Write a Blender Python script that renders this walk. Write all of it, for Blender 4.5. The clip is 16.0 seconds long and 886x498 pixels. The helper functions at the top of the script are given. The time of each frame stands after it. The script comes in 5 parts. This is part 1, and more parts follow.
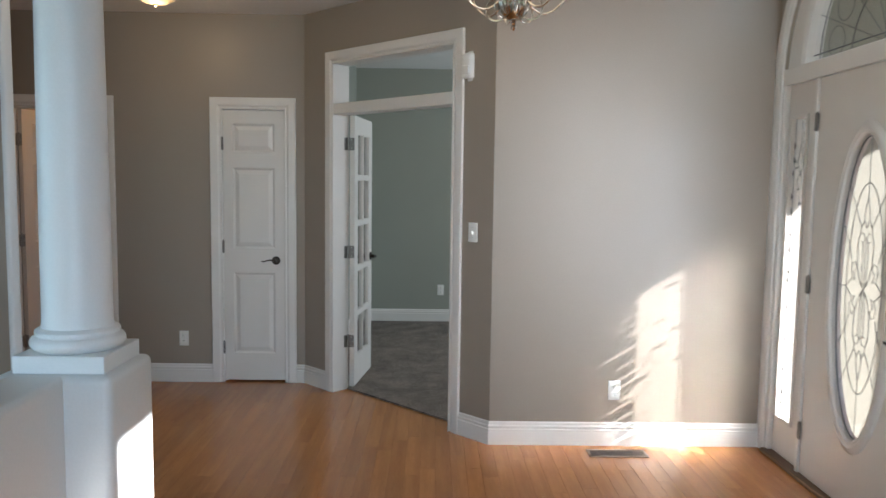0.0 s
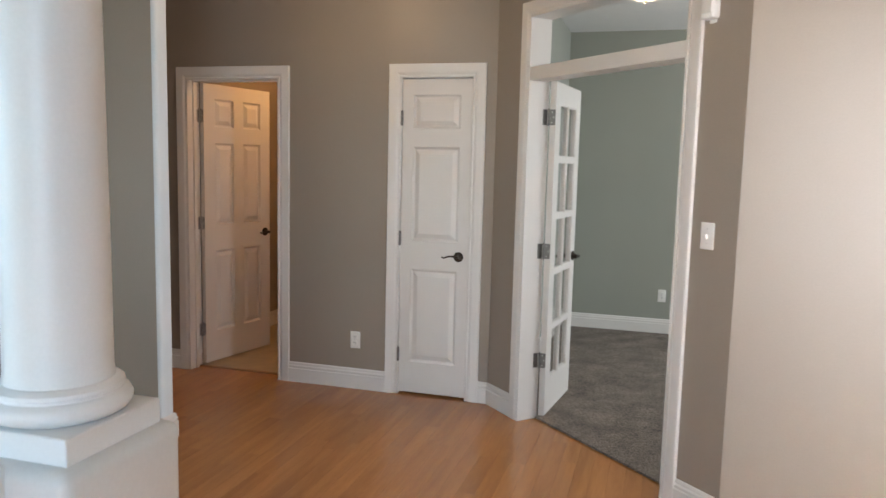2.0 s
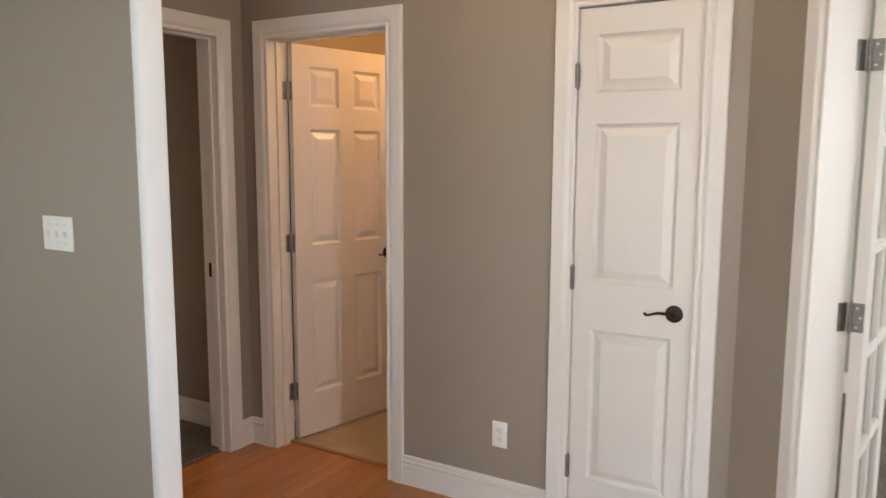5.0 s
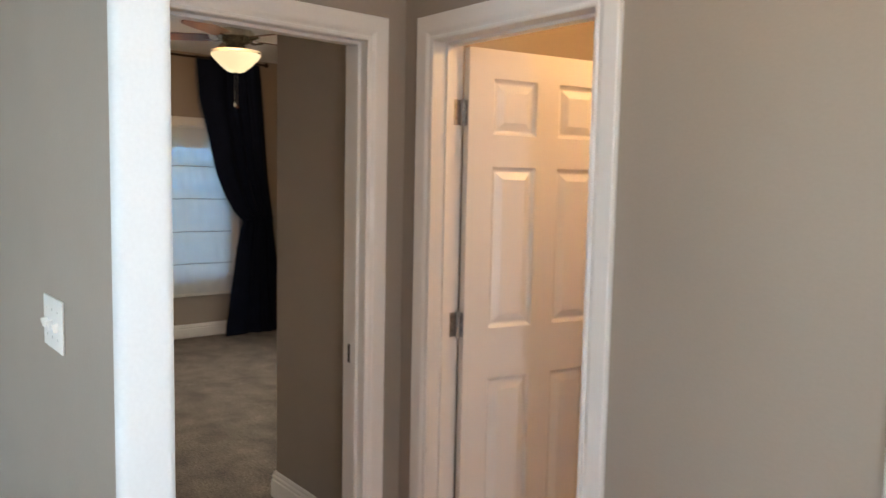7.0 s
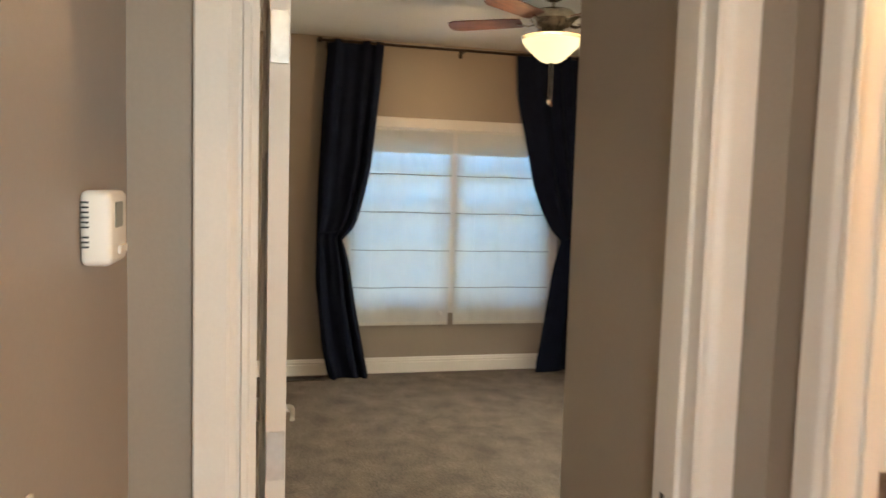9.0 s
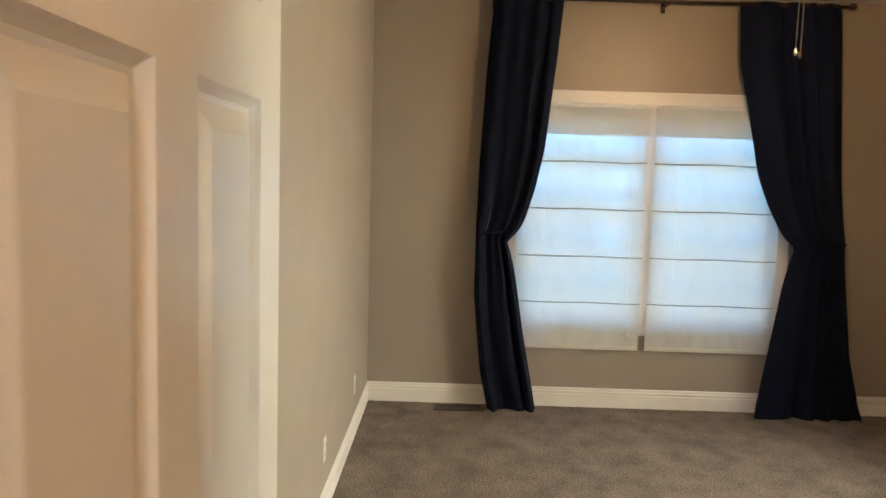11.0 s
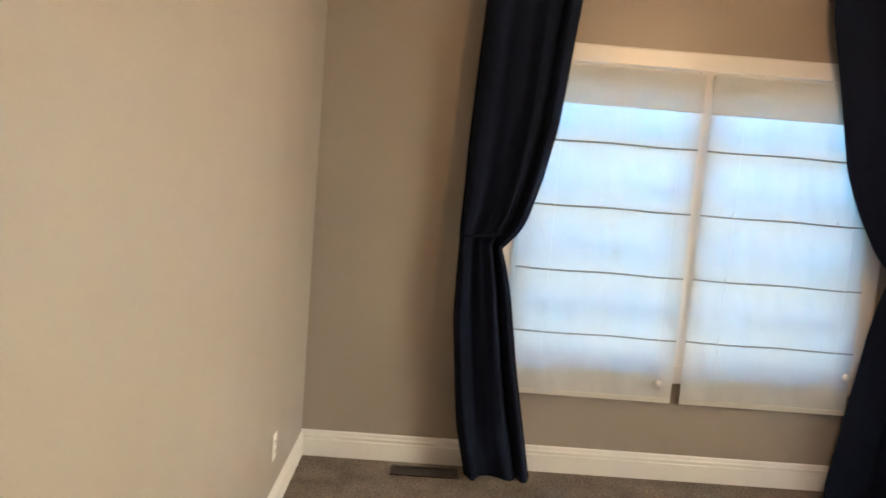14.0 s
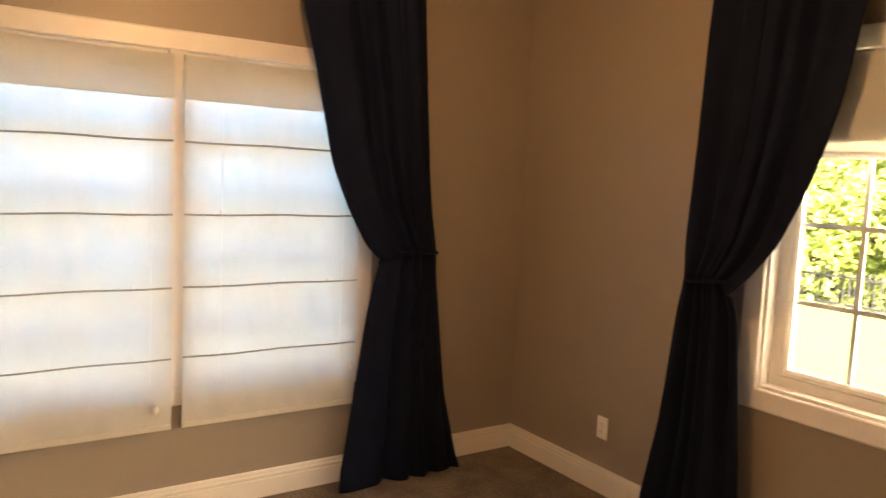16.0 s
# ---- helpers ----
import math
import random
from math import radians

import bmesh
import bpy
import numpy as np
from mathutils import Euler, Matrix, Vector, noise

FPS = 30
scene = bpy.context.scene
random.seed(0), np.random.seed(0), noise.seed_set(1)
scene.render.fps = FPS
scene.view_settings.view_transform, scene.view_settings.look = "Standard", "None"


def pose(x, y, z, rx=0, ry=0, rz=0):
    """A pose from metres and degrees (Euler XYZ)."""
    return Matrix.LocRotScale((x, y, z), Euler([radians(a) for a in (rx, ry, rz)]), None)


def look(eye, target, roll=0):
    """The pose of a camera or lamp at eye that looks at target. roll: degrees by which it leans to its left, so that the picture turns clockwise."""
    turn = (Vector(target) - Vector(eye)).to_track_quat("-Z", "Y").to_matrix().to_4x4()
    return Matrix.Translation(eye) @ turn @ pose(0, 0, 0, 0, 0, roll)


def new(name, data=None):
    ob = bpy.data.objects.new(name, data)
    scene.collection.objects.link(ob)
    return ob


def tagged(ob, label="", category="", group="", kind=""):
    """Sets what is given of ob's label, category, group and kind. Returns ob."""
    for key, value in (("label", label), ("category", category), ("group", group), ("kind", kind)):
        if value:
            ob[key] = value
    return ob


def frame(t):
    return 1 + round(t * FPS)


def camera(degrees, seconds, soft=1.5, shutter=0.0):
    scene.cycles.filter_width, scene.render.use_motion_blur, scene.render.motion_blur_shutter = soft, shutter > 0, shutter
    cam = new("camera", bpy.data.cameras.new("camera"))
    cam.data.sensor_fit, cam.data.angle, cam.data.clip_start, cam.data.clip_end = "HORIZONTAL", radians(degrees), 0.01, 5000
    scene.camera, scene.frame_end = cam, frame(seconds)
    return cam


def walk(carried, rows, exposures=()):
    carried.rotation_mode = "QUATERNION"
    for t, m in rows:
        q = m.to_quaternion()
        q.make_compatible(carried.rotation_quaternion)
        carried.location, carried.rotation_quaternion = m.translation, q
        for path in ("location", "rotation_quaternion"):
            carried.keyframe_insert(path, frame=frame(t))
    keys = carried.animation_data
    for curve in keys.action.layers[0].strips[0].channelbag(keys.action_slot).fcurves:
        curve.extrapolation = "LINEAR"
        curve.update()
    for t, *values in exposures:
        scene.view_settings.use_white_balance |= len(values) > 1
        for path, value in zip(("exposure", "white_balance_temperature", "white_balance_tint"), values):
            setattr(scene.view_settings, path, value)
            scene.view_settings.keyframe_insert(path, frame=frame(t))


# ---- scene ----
cam = camera(61.6, 16.0, shutter=0.4)
PATH = [
    (0, (0.137, 0.185, 1.533), (0.165, 2.177, 1.355), 0.8),
    (0.5, (0.176, 0.419, 1.547), (0.054, 2.407, 1.361), 1.0),
    (1, (0.221, 0.666, 1.559), (-0.161, 2.621, 1.387), 2.4),
    (1.5, (0.215, 0.947, 1.527), (-0.294, 2.871, 1.332), 2.4),
    (2, (0.18, 1.238, 1.523), (-0.377, 3.145, 1.293), 1.4),
    (2.5, (0.115, 1.532, 1.533), (-0.591, 3.39, 1.318), 0.8),
    (3, (0.025, 1.84, 1.534), (-0.831, 3.634, 1.314), 0.7),
    (5.5, (-0.497, 3.348, 1.512), (-1.609, 4.99, 1.25), 0.6),
    (6, (-0.616, 3.637, 1.552), (-1.895, 5.157, 1.319), 2.0),
    (6.5, (-0.812, 3.867, 1.563), (-2.224, 5.268, 1.359), 2.6),
    (7, (-0.982, 4.107, 1.565), (-2.507, 5.389, 1.387), 1.2),
    (7.5, (-1.187, 4.342, 1.572), (-2.903, 5.357, 1.418), 1.8),
    (8, (-1.421, 4.509, 1.56), (-3.227, 5.349, 1.381), 2.6),
    (8.5, (-1.701, 4.653, 1.547), (-3.557, 5.373, 1.354), 2.4),
    (9, (-1.964, 4.784, 1.567), (-3.897, 5.271, 1.404), 1.7),
    (11.5, (-3.275, 5.076, 1.539), (-5.262, 5.021, 1.316), 1.4),
    (12, (-3.478, 5.076, 1.54), (-5.485, 4.97, 1.297), 0.8),
    (12.5, (-3.755, 5.097, 1.509), (-5.734, 4.878, 1.316), 1.7),
    (13, (-3.957, 5.096, 1.48), (-5.932, 4.833, 1.308), 3.3),
    (13.5, (-4.165, 5.068, 1.446), (-6.15, 4.915, 1.251), 4.3),
    (14, (-4.395, 5.095, 1.468), (-6.384, 5.138, 1.265), 4.5),
    (14.5, (-4.514, 5.23, 1.492), (-6.501, 5.398, 1.329), 2.9),
    (15, (-4.591, 5.366, 1.523), (-6.511, 5.897, 1.344), 3.5),
    (15.5, (-4.68, 5.546, 1.623), (-6.461, 6.432, 1.415), 2.3),
    (16, (-4.718, 5.572, 1.58), (-6.375, 6.674, 1.381), 2.6),
]
EXPOSURES = [(0.0, 2.65, 6100, 8), (1.5, 3.1, 6400, 11), (3.0, 3.4, 7000, 15), (5.5, 3.8, 7000, 14), (7.5, 4.15, 6100, 6), (8.5, 4.3, 6100, 4), (9.0, 4.65, 6800, 5), (11.5, 5.0, 6600, 5), (14.0, 5.1, 6500, 8), (14.6, 4.95, 6400, 10), (15.0, 5.1, 7000, 12), (15.5, 5.4, 9200, 20), (16.0, 5.2, 9600, 20)]
walk(cam, [(t, look(eye, target, roll)) for t, eye, target, roll in PATH], EXPOSURES)

# ---- world and large lights ----
SUN_DIR = Vector((0.963, -0.26, 0.585)).normalized()     # towards the sun
world = bpy.data.worlds.new("world")
world.use_nodes = True
scene.world = world
sky = world.node_tree.nodes.new("ShaderNodeTexSky")
sky.sky_type, sky.sun_disc = "NISHITA", False
sky.sun_elevation, sky.sun_rotation = radians(30), math.atan2(SUN_DIR.x, SUN_DIR.y)
bg = world.node_tree.nodes["Background"]
bg.inputs[1].default_value = 0.05
world.node_tree.links.new(sky.outputs[0], bg.inputs[0])

sun_data = bpy.data.lights.new("sun", "SUN")
sun_data.energy, sun_data.angle, sun_data.color = 5.0, radians(0.6), (1.0, 0.97, 0.93)
sun = new("sun", sun_data)
sun.rotation_mode = "QUATERNION"
sun.rotation_quaternion = SUN_DIR.to_track_quat("Z", "Y")


def lamp_area(name, eye, target, sx, sy, watts, colour):
    data = bpy.data.lights.new(name, "AREA")
    data.shape, data.size, data.size_y, data.energy, data.color = "RECTANGLE", sx, sy, watts, colour
    ob = new(name, data)
    ob.matrix_world = look(eye, target)
    return ob


def lamp_point(name, at, watts, colour, radius=0.06):
    data = bpy.data.lights.new(name, "POINT")
    data.energy, data.color, data.shadow_soft_size = watts, colour, radius
    ob = new(name, data)
    ob.location = at
    return ob


DAY = (0.62, 0.82, 1.0)
# daylight in the openings
lamp_area("daylight_front_window", (2.0, 0.95, 1.6), (1.25, 4.4, 1.6), 1.1, 2.0, 1.15, (0.95, 0.95, 1.0)).data.spread = radians(44)
lamp_area("daylight_sidelight", (2.02, 2.9, 1.15), (0.7, 4.45, 1.1), 0.3, 1.7, 1.7, (0.80, 0.88, 1.0)).data.spread = radians(110)
lamp_area("daylight_transom", (2.03, 3.55, 2.70), (-0.6, 4.4, 1.4), 0.8, 0.22, 0.45, (0.74, 0.88, 1.0))
# added fill lamps for living room, column and office; their windows are unseen
lamp_area("fill_living_south", (-3.1, -2.45, 1.5), (-4.0, 4, 1.2), 2.8, 1.9, 1.8, DAY)
lamp_area("fill_living_west", (-4.85, 0.6, 1.5), (-1.2, 2.2, 1.2), 2.4, 1.8, 1.35, (0.42, 0.72, 1.0)).data.spread = radians(80)
lamp_area("fill_foyer_south", (0.7, -2.45, 1.7), (-1.3, 2.4, 1.1), 2.0, 2.2, 1.2, (0.60, 0.80, 1.0)).data.spread = radians(48)
lamp_area("fill_office_east", (3.2, 6.6, 1.5), (-0.5, 7.2, 0.9), 1.6, 1.5, 11, (0.80, 0.91, 1.0))
# daylight outside the bedroom windows, strong blue behind the west shades
lamp_area("daylight_bedroom_west", (-9.1, 6.38, 2.55), (-8.0, 6.38, 1.25), 2.4, 0.5, 3.2, (0.05, 0.42, 1.0))
lamp_area("daylight_bedroom_north", (-5.45, 9.2, 1.5), (-5.9, 4.5, 1.0), 1.5, 1.4, 8.2, (1.0, 0.92, 0.74))
# lamps of the house
lamp_point("bulbs_chandelier", (0.45, 3.224, 2.46), 1.2, (1.0, 0.76, 0.50), 0.3)
lamp_point("bulb_hall", (-1.62, 4.99, 2.57), 0.62, (1.0, 0.72, 0.42))
lamp_point("bulb_office", (0.0, 6.5, 2.54), 0.3, (1.0, 0.86, 0.66))
lamp_point("bulb_bath", (-2.2, 6.7, 2.35), 2.1, (1.0, 0.56, 0.22))
lamp_point("bulb_fan", (-6.24, 6.5, 2.42), 1.4, (1.0, 0.60, 0.31))

# ---- materials ----
def mat(name, rgb, rough=0.6, var=0.08, vscale=2.5, fine=0.0, fscale=180.0, bump=0.0, bscale=250.0, metal=0.0, sheen=0.0, spec=0.5, stretch=(1, 1, 1), rand=0.0):
    """Base colour varied by a coarse and a fine noise, with fine relief."""
    m = bpy.data.materials.new(name)
    m.use_nodes = True
    n, l = m.node_tree.nodes, m.node_tree.links
    b = n["Principled BSDF"]
    b.inputs["Roughness"].default_value = rough
    b.inputs["Metallic"].default_value = metal
    b.inputs["Specular IOR Level"].default_value = spec
    if sheen:
        b.inputs["Sheen Weight"].default_value = sheen
    tc = n.new("ShaderNodeTexCoord")
    mp = n.new("ShaderNodeMapping")
    mp.inputs["Scale"].default_value = stretch
    l.new(tc.outputs["Object"], mp.inputs["Vector"])
    source = mp.outputs[0]
    if rand:
        oi = n.new("ShaderNodeObjectInfo")
        mul = n.new("ShaderNodeMath")
        mul.operation, mul.inputs[1].default_value = "MULTIPLY", 57.0
        l.new(oi.outputs["Random"], mul.inputs[0])
        add = n.new("ShaderNodeVectorMath")
        l.new(source, add.inputs[0])
        l.new(mul.outputs[0], add.inputs[1])
        source = add.outputs[0]
    def noisy(scale, detail):
        t = n.new("ShaderNodeTexNoise")
        t.inputs["Scale"].default_value, t.inputs["Detail"].default_value = scale, detail
        l.new(source, t.inputs["Vector"])
        return t.outputs["Fac"]
    def ranged(sock, lo, hi):
        r = n.new("ShaderNodeMapRange")
        r.inputs["From Min"].default_value, r.inputs["From Max"].default_value = 0.3, 0.7
        r.inputs["To Min"].default_value, r.inputs["To Max"].default_value = lo, hi
        l.new(sock, r.inputs["Value"])
        return r.outputs[0]
    value = ranged(noisy(vscale, 4), 1 - var, 1 + var)
    if fine:
        mu = n.new("ShaderNodeMath")
        mu.operation = "MULTIPLY"
        l.new(value, mu.inputs[0])
        l.new(ranged(noisy(fscale, 2), 1 - fine, 1 + fine), mu.inputs[1])
        value = mu.outputs[0]
    if rand:
        rr = n.new("ShaderNodeMapRange")
        rr.inputs["To Min"].default_value, rr.inputs["To Max"].default_value = 1 - rand, 1 + rand * 0.7
        l.new(oi.outputs["Random"], rr.inputs["Value"])
        mu = n.new("ShaderNodeMath")
        mu.operation = "MULTIPLY"
        l.new(value, mu.inputs[0])
        l.new(rr.outputs[0], mu.inputs[1])
        value = mu.outputs[0]
    col = n.new("ShaderNodeVectorMath")
    col.operation = "SCALE"
    col.inputs[0].default_value = rgb
    l.new(value, col.inputs["Scale"])
    l.new(col.outputs[0], b.inputs["Base Color"])
    rv = n.new("ShaderNodeMapRange")
    rv.inputs["To Min"].default_value, rv.inputs["To Max"].default_value = rough * 0.85, min(1, rough * 1.15)
    l.new(noisy(vscale * 3, 3), rv.inputs["Value"])
    l.new(rv.outputs[0], b.inputs["Roughness"])
    if bump:
        bp = n.new("ShaderNodeBump")
        bp.inputs["Strength"].default_value, bp.inputs["Distance"].default_value = min(1, bump), 0.002 * max(1, bump)
        l.new(noisy(bscale, 3), bp.inputs["Height"])
        l.new(bp.outputs[0], b.inputs["Normal"])
    return m


def glass_mat(name, rgb, rough=0.0):
    m = bpy.data.materials.new(name)
    m.use_nodes = True
    b = m.node_tree.nodes["Principled BSDF"]
    b.inputs["Base Color"].default_value = (*rgb, 1)
    b.inputs["Roughness"].default_value = rough
    b.inputs["Transmission Weight"].default_value = 1.0
    b.inputs["IOR"].default_value = 1.3
    return m


def cloth_through(name, rgb, share, bump=0.3):
    """Cloth that lets light through."""
    m = mat(name, rgb, 0.9, 0.05, 6, 0.06, 300, bump, 500)
    n, l = m.node_tree.nodes, m.node_tree.links
    tr = n.new("ShaderNodeBsdfTranslucent")
    tr.inputs[0].default_value = (*rgb, 1)
    mix = n.new("ShaderNodeMixShader")
    mix.inputs[0].default_value = share
    l.new(n["Principled BSDF"].outputs[0], mix.inputs[1])
    l.new(tr.outputs[0], mix.inputs[2])
    l.new(mix.outputs[0], n["Material Output"].inputs[0])
    return m


def glow(name, rgb, power, base=(0.55, 0.40, 0.24)):
    m = bpy.data.materials.new(name)
    m.use_nodes = True
    b = m.node_tree.nodes["Principled BSDF"]
    b.inputs["Base Color"].default_value = (*base, 1)
    b.inputs["Emission Color"].default_value = (*rgb, 1)
    b.inputs["Emission Strength"].default_value = power
    return m


PAINT = mat("greige_wall_paint", (0.308, 0.256, 0.208), 0.40, 0.025, 1.2, 0.02, 120, 0.16, 170)
PAINT_OFFICE = mat("sage_wall_paint", (0.305, 0.31, 0.262), 0.5, 0.03, 1.2, 0.02, 120, 0.16, 170)
PAINT_BATH = mat("tan_wall_paint", (0.42, 0.31, 0.19), 0.5, 0.03, 1.2, 0.02, 120, 0.16, 170)
# half wall paint; on the partition's end it stands for daylight
PAINT_PALE_DAYLIT = mat("pale_paint_and_daylight", (0.65, 0.68, 0.69), 0.45, 0.02, 1.2, 0.02, 120, 0.14, 170)
CEILING = mat("ceiling_paint", (0.72, 0.70, 0.67), 0.8, 0.03, 2, 0.03, 90, 0.5, 90)
COLUMN_PAINT = mat("cool_white_column_paint", (0.76, 0.78, 0.79), 0.35, 0.02, 3, 0.015, 150)
WHITE = mat("white_trim_paint", (0.73, 0.695, 0.65), 0.32, 0.02, 3, 0.015, 150)
DOOR_PAINT = mat("white_door_paint", (0.68, 0.64, 0.59), 0.34, 0.02, 3, 0.008, 140)
PLANK = mat("maple_plank", (0.45, 0.190, 0.062), 0.19, 0.12, 4, 0.06, 40, stretch=(5, 0.35, 1), rand=0.11)
SUBFLOOR = mat("dark_joint", (0.12, 0.055, 0.025), 0.9, spec=0.0)
REGISTER = mat("brown_register_enamel", (0.26, 0.18, 0.125), 0.45, 0.2, 30)
CARPET = mat("taupe_carpet", (0.175, 0.142, 0.115), 0.95, 0.28, 5.5, 0.6, 110, 1.8, 130, sheen=0.05, spec=0.1)
CARPET_LIGHT = mat("beige_carpet", (0.40, 0.35, 0.28), 0.95, 0.12, 4, 0.40, 75, 4.0, 110, sheen=0.3, spec=0.1)
TILE = mat("bath_vinyl", (0.42, 0.33, 0.22), 0.45, 0.12, 6)
NAVY = mat("navy_curtain_cloth", (0.006, 0.009, 0.021), 0.85, 0.15, 8, 0.2, 500, 0.4, 700, spec=0.1)
SHADE = cloth_through("cream_shade_cloth", (0.66, 0.65, 0.62), 0.36)
SHADE_FOLD = cloth_through("cream_shade_fold", (0.70, 0.67, 0.60), 0.3)
RIB = mat("shade_rib", (0.30, 0.27, 0.23), 0.8)
BRONZE = mat("oil_rubbed_bronze", (0.045, 0.032, 0.024), 0.38, 0.3, 30, metal=0.85)
NICKEL = mat("satin_nickel", (0.55, 0.53, 0.50), 0.32, 0.1, 40, metal=1.0)
PEWTER = mat("aged_pewter", (0.52, 0.47, 0.40), 0.22, 0.3, 25, metal=1.0)
SATIN = mat("satin_hinge_steel", (0.36, 0.34, 0.32), 0.35, 0.25, 60, metal=1.0)
STEEL = mat("hinge_steel", (0.20, 0.185, 0.17), 0.4, 0.2, 50, metal=0.9)
PLASTIC = mat("white_plastic", (0.80, 0.78, 0.74), 0.35, 0.02)
SLOT = mat("dark_slot", (0.03, 0.03, 0.03), 0.6)
LEAD = mat("lead_came", (0.16, 0.16, 0.16), 0.45, 0.2, 60, metal=0.7)
VINYL = mat("window_vinyl", (0.74, 0.72, 0.68), 0.4, 0.03)
MUNTIN = mat("grey_muntin", (0.42, 0.45, 0.48), 0.5, 0.05)
BLADE = mat("fan_blade_wood", (0.16, 0.06, 0.03), 0.4, 0.3, 6, 0.1, 60, stretch=(1, 8, 1))
GLASS = glass_mat("clear_glass", (1, 1, 1))
GLASS_OVAL = glass_mat("rose_textured_glass", (0.98, 0.91, 0.90), 0.04)
GLASS_TEX = glass_mat("textured_glass", (0.97, 0.98, 0.98), 0.025)
BOWL = glow("lit_frosted_bowl", (1.0, 0.76, 0.42), 0.06)
DOME = glow("lit_dome_glass", (1.0, 0.70, 0.34), 0.05)
DOME_DAY = glow("lit_office_dome", (1.0, 0.92, 0.75), 0.12)
STUCCO = mat("pink_stucco", (0.62, 0.48, 0.42), 0.9, 0.12, 3, 0.1, 60, 0.6, 60)
CONCRETE = mat("porch_concrete", (0.20, 0.185, 0.175), 0.9, 0.15, 2, 0.1, 90, 0.5, 80)
LAWN = mat("lawn", (0.032, 0.058, 0.007), 0.95, 0.3, 0.6, 0.4, 40, 1.0, 40)
LEAF = cloth_through("leaf", (0.21, 0.27, 0.07), 0.6, 0.0)
BARK = mat("bark", (0.12, 0.085, 0.06), 0.9, 0.3, 8, 0.2, 60, 1.0, 40)
IRON = mat("black_iron", (0.02, 0.02, 0.022), 0.5)
RUBBER = mat("black_cable", (0.015, 0.015, 0.015), 0.5)

# ---- plan ----
CEIL, HIGH = 2.74, 3.42
YA = 5.757            # wall with the closet door and the bathroom door
XA1 = -0.822          # its corner with the angled wall
XC0, YC = 0.483, 4.452
XE = 2.09             # front wall with the entry door
XD = -3.18            # wall with the bedroom door
YP0, YP1, XP = 4.49, 4.592, -2.30    # partition
XW, YL, YR = -8.02, 4.535, 8.30      # bedroom
XO, YO = -0.70, 8.27                 # office
XBE = -3.295          # bedroom side of the bedroom door wall
XQ, YQ0, YQ1 = -4.20, 5.77, 5.875    # stub wall beside the bedroom door


def frame_of(p0, p1, z=0.0):
    """Local frame of a wall seen from its room: x to the viewer's right, y into the wall, z up."""
    d = Vector((p1[0] - p0[0], p1[1] - p0[1], 0))
    return Matrix.Translation((p0[0], p0[1], z)) @ Matrix.Rotation(math.atan2(d.y, d.x), 4, "Z"), d.length


def part(name, bm, material, parent=None, label="", smooth=False):
    me = bpy.data.meshes.new(name)
    bm.normal_update()
    if smooth:
        for f in bm.faces:
            f.smooth = True
    bm.to_mesh(me)
    bm.free()
    if material:
        for m in material if isinstance(material, (list, tuple)) else [material]:
            me.materials.append(m)
    if smooth:
        me.set_sharp_from_angle(angle=radians(40))
    ob = new(name, me)
    if parent:
        ob.parent = parent
    if label:
        tagged(ob, label)
    return ob


def thing(name, m, label, category, group="", kind=""):
    ob = new(name)
    ob.empty_display_size = 0.1
    ob.matrix_world = m
    return tagged(ob, label, category, group, kind)


def slab_mesh(w, h, t, holes=()):
    """A slab in the xz plane, from y = 0 to y = t, with rectangular holes (x0, x1, z0, z1) through it."""
    xs = sorted({0.0, w, *[min(max(v, 0), w) for o in holes for v in o[:2]]})
    zs = sorted({0.0, h, *[min(max(v, 0), h) for o in holes for v in o[2:4]]})
    bm = bmesh.new()
    verts = {}

    def v(i, k, y):
        if (i, k, y) not in verts:
            verts[i, k, y] = bm.verts.new((xs[i], y, zs[k]))
        return verts[i, k, y]

    def solid(i, k):
        if not (0 <= i < len(xs) - 1 and 0 <= k < len(zs) - 1):
            return False
        x, z = (xs[i] + xs[i + 1]) / 2, (zs[k] + zs[k + 1]) / 2
        return not any(o[0] < x < o[1] and o[2] < z < o[3] for o in holes)

    for i in range(len(xs) - 1):
        for k in range(len(zs) - 1):
            if not solid(i, k):
                continue
            bm.faces.new((v(i, k, 0), v(i + 1, k, 0), v(i + 1, k + 1, 0), v(i, k + 1, 0)))
            bm.faces.new((v(i, k, t), v(i, k + 1, t), v(i + 1, k + 1, t), v(i + 1, k, t)))
            if not solid(i - 1, k):
                bm.faces.new((v(i, k, 0), v(i, k + 1, 0), v(i, k + 1, t), v(i, k, t)))
            if not solid(i + 1, k):
                bm.faces.new((v(i + 1, k, 0), v(i + 1, k, t), v(i + 1, k + 1, t), v(i + 1, k + 1, 0)))
            if not solid(i, k - 1):
                bm.faces.new((v(i, k, 0), v(i, k, t), v(i + 1, k, t), v(i + 1, k, 0)))
            if not solid(i, k + 1):
                bm.faces.new((v(i, k + 1, 0), v(i + 1, k + 1, 0), v(i + 1, k + 1, t), v(i, k + 1, t)))
    return bm


def wall(name, p0, p1, thick, h, holes=(), material=None, z=0.0, label="greige painted drywall wall"):
    m, w = frame_of(p0, p1, z)
    ob = part(name, slab_mesh(w, h, thick, holes), material or PAINT)
    ob.matrix_world = m
    return tagged(ob, label, "wall", kind="structure")


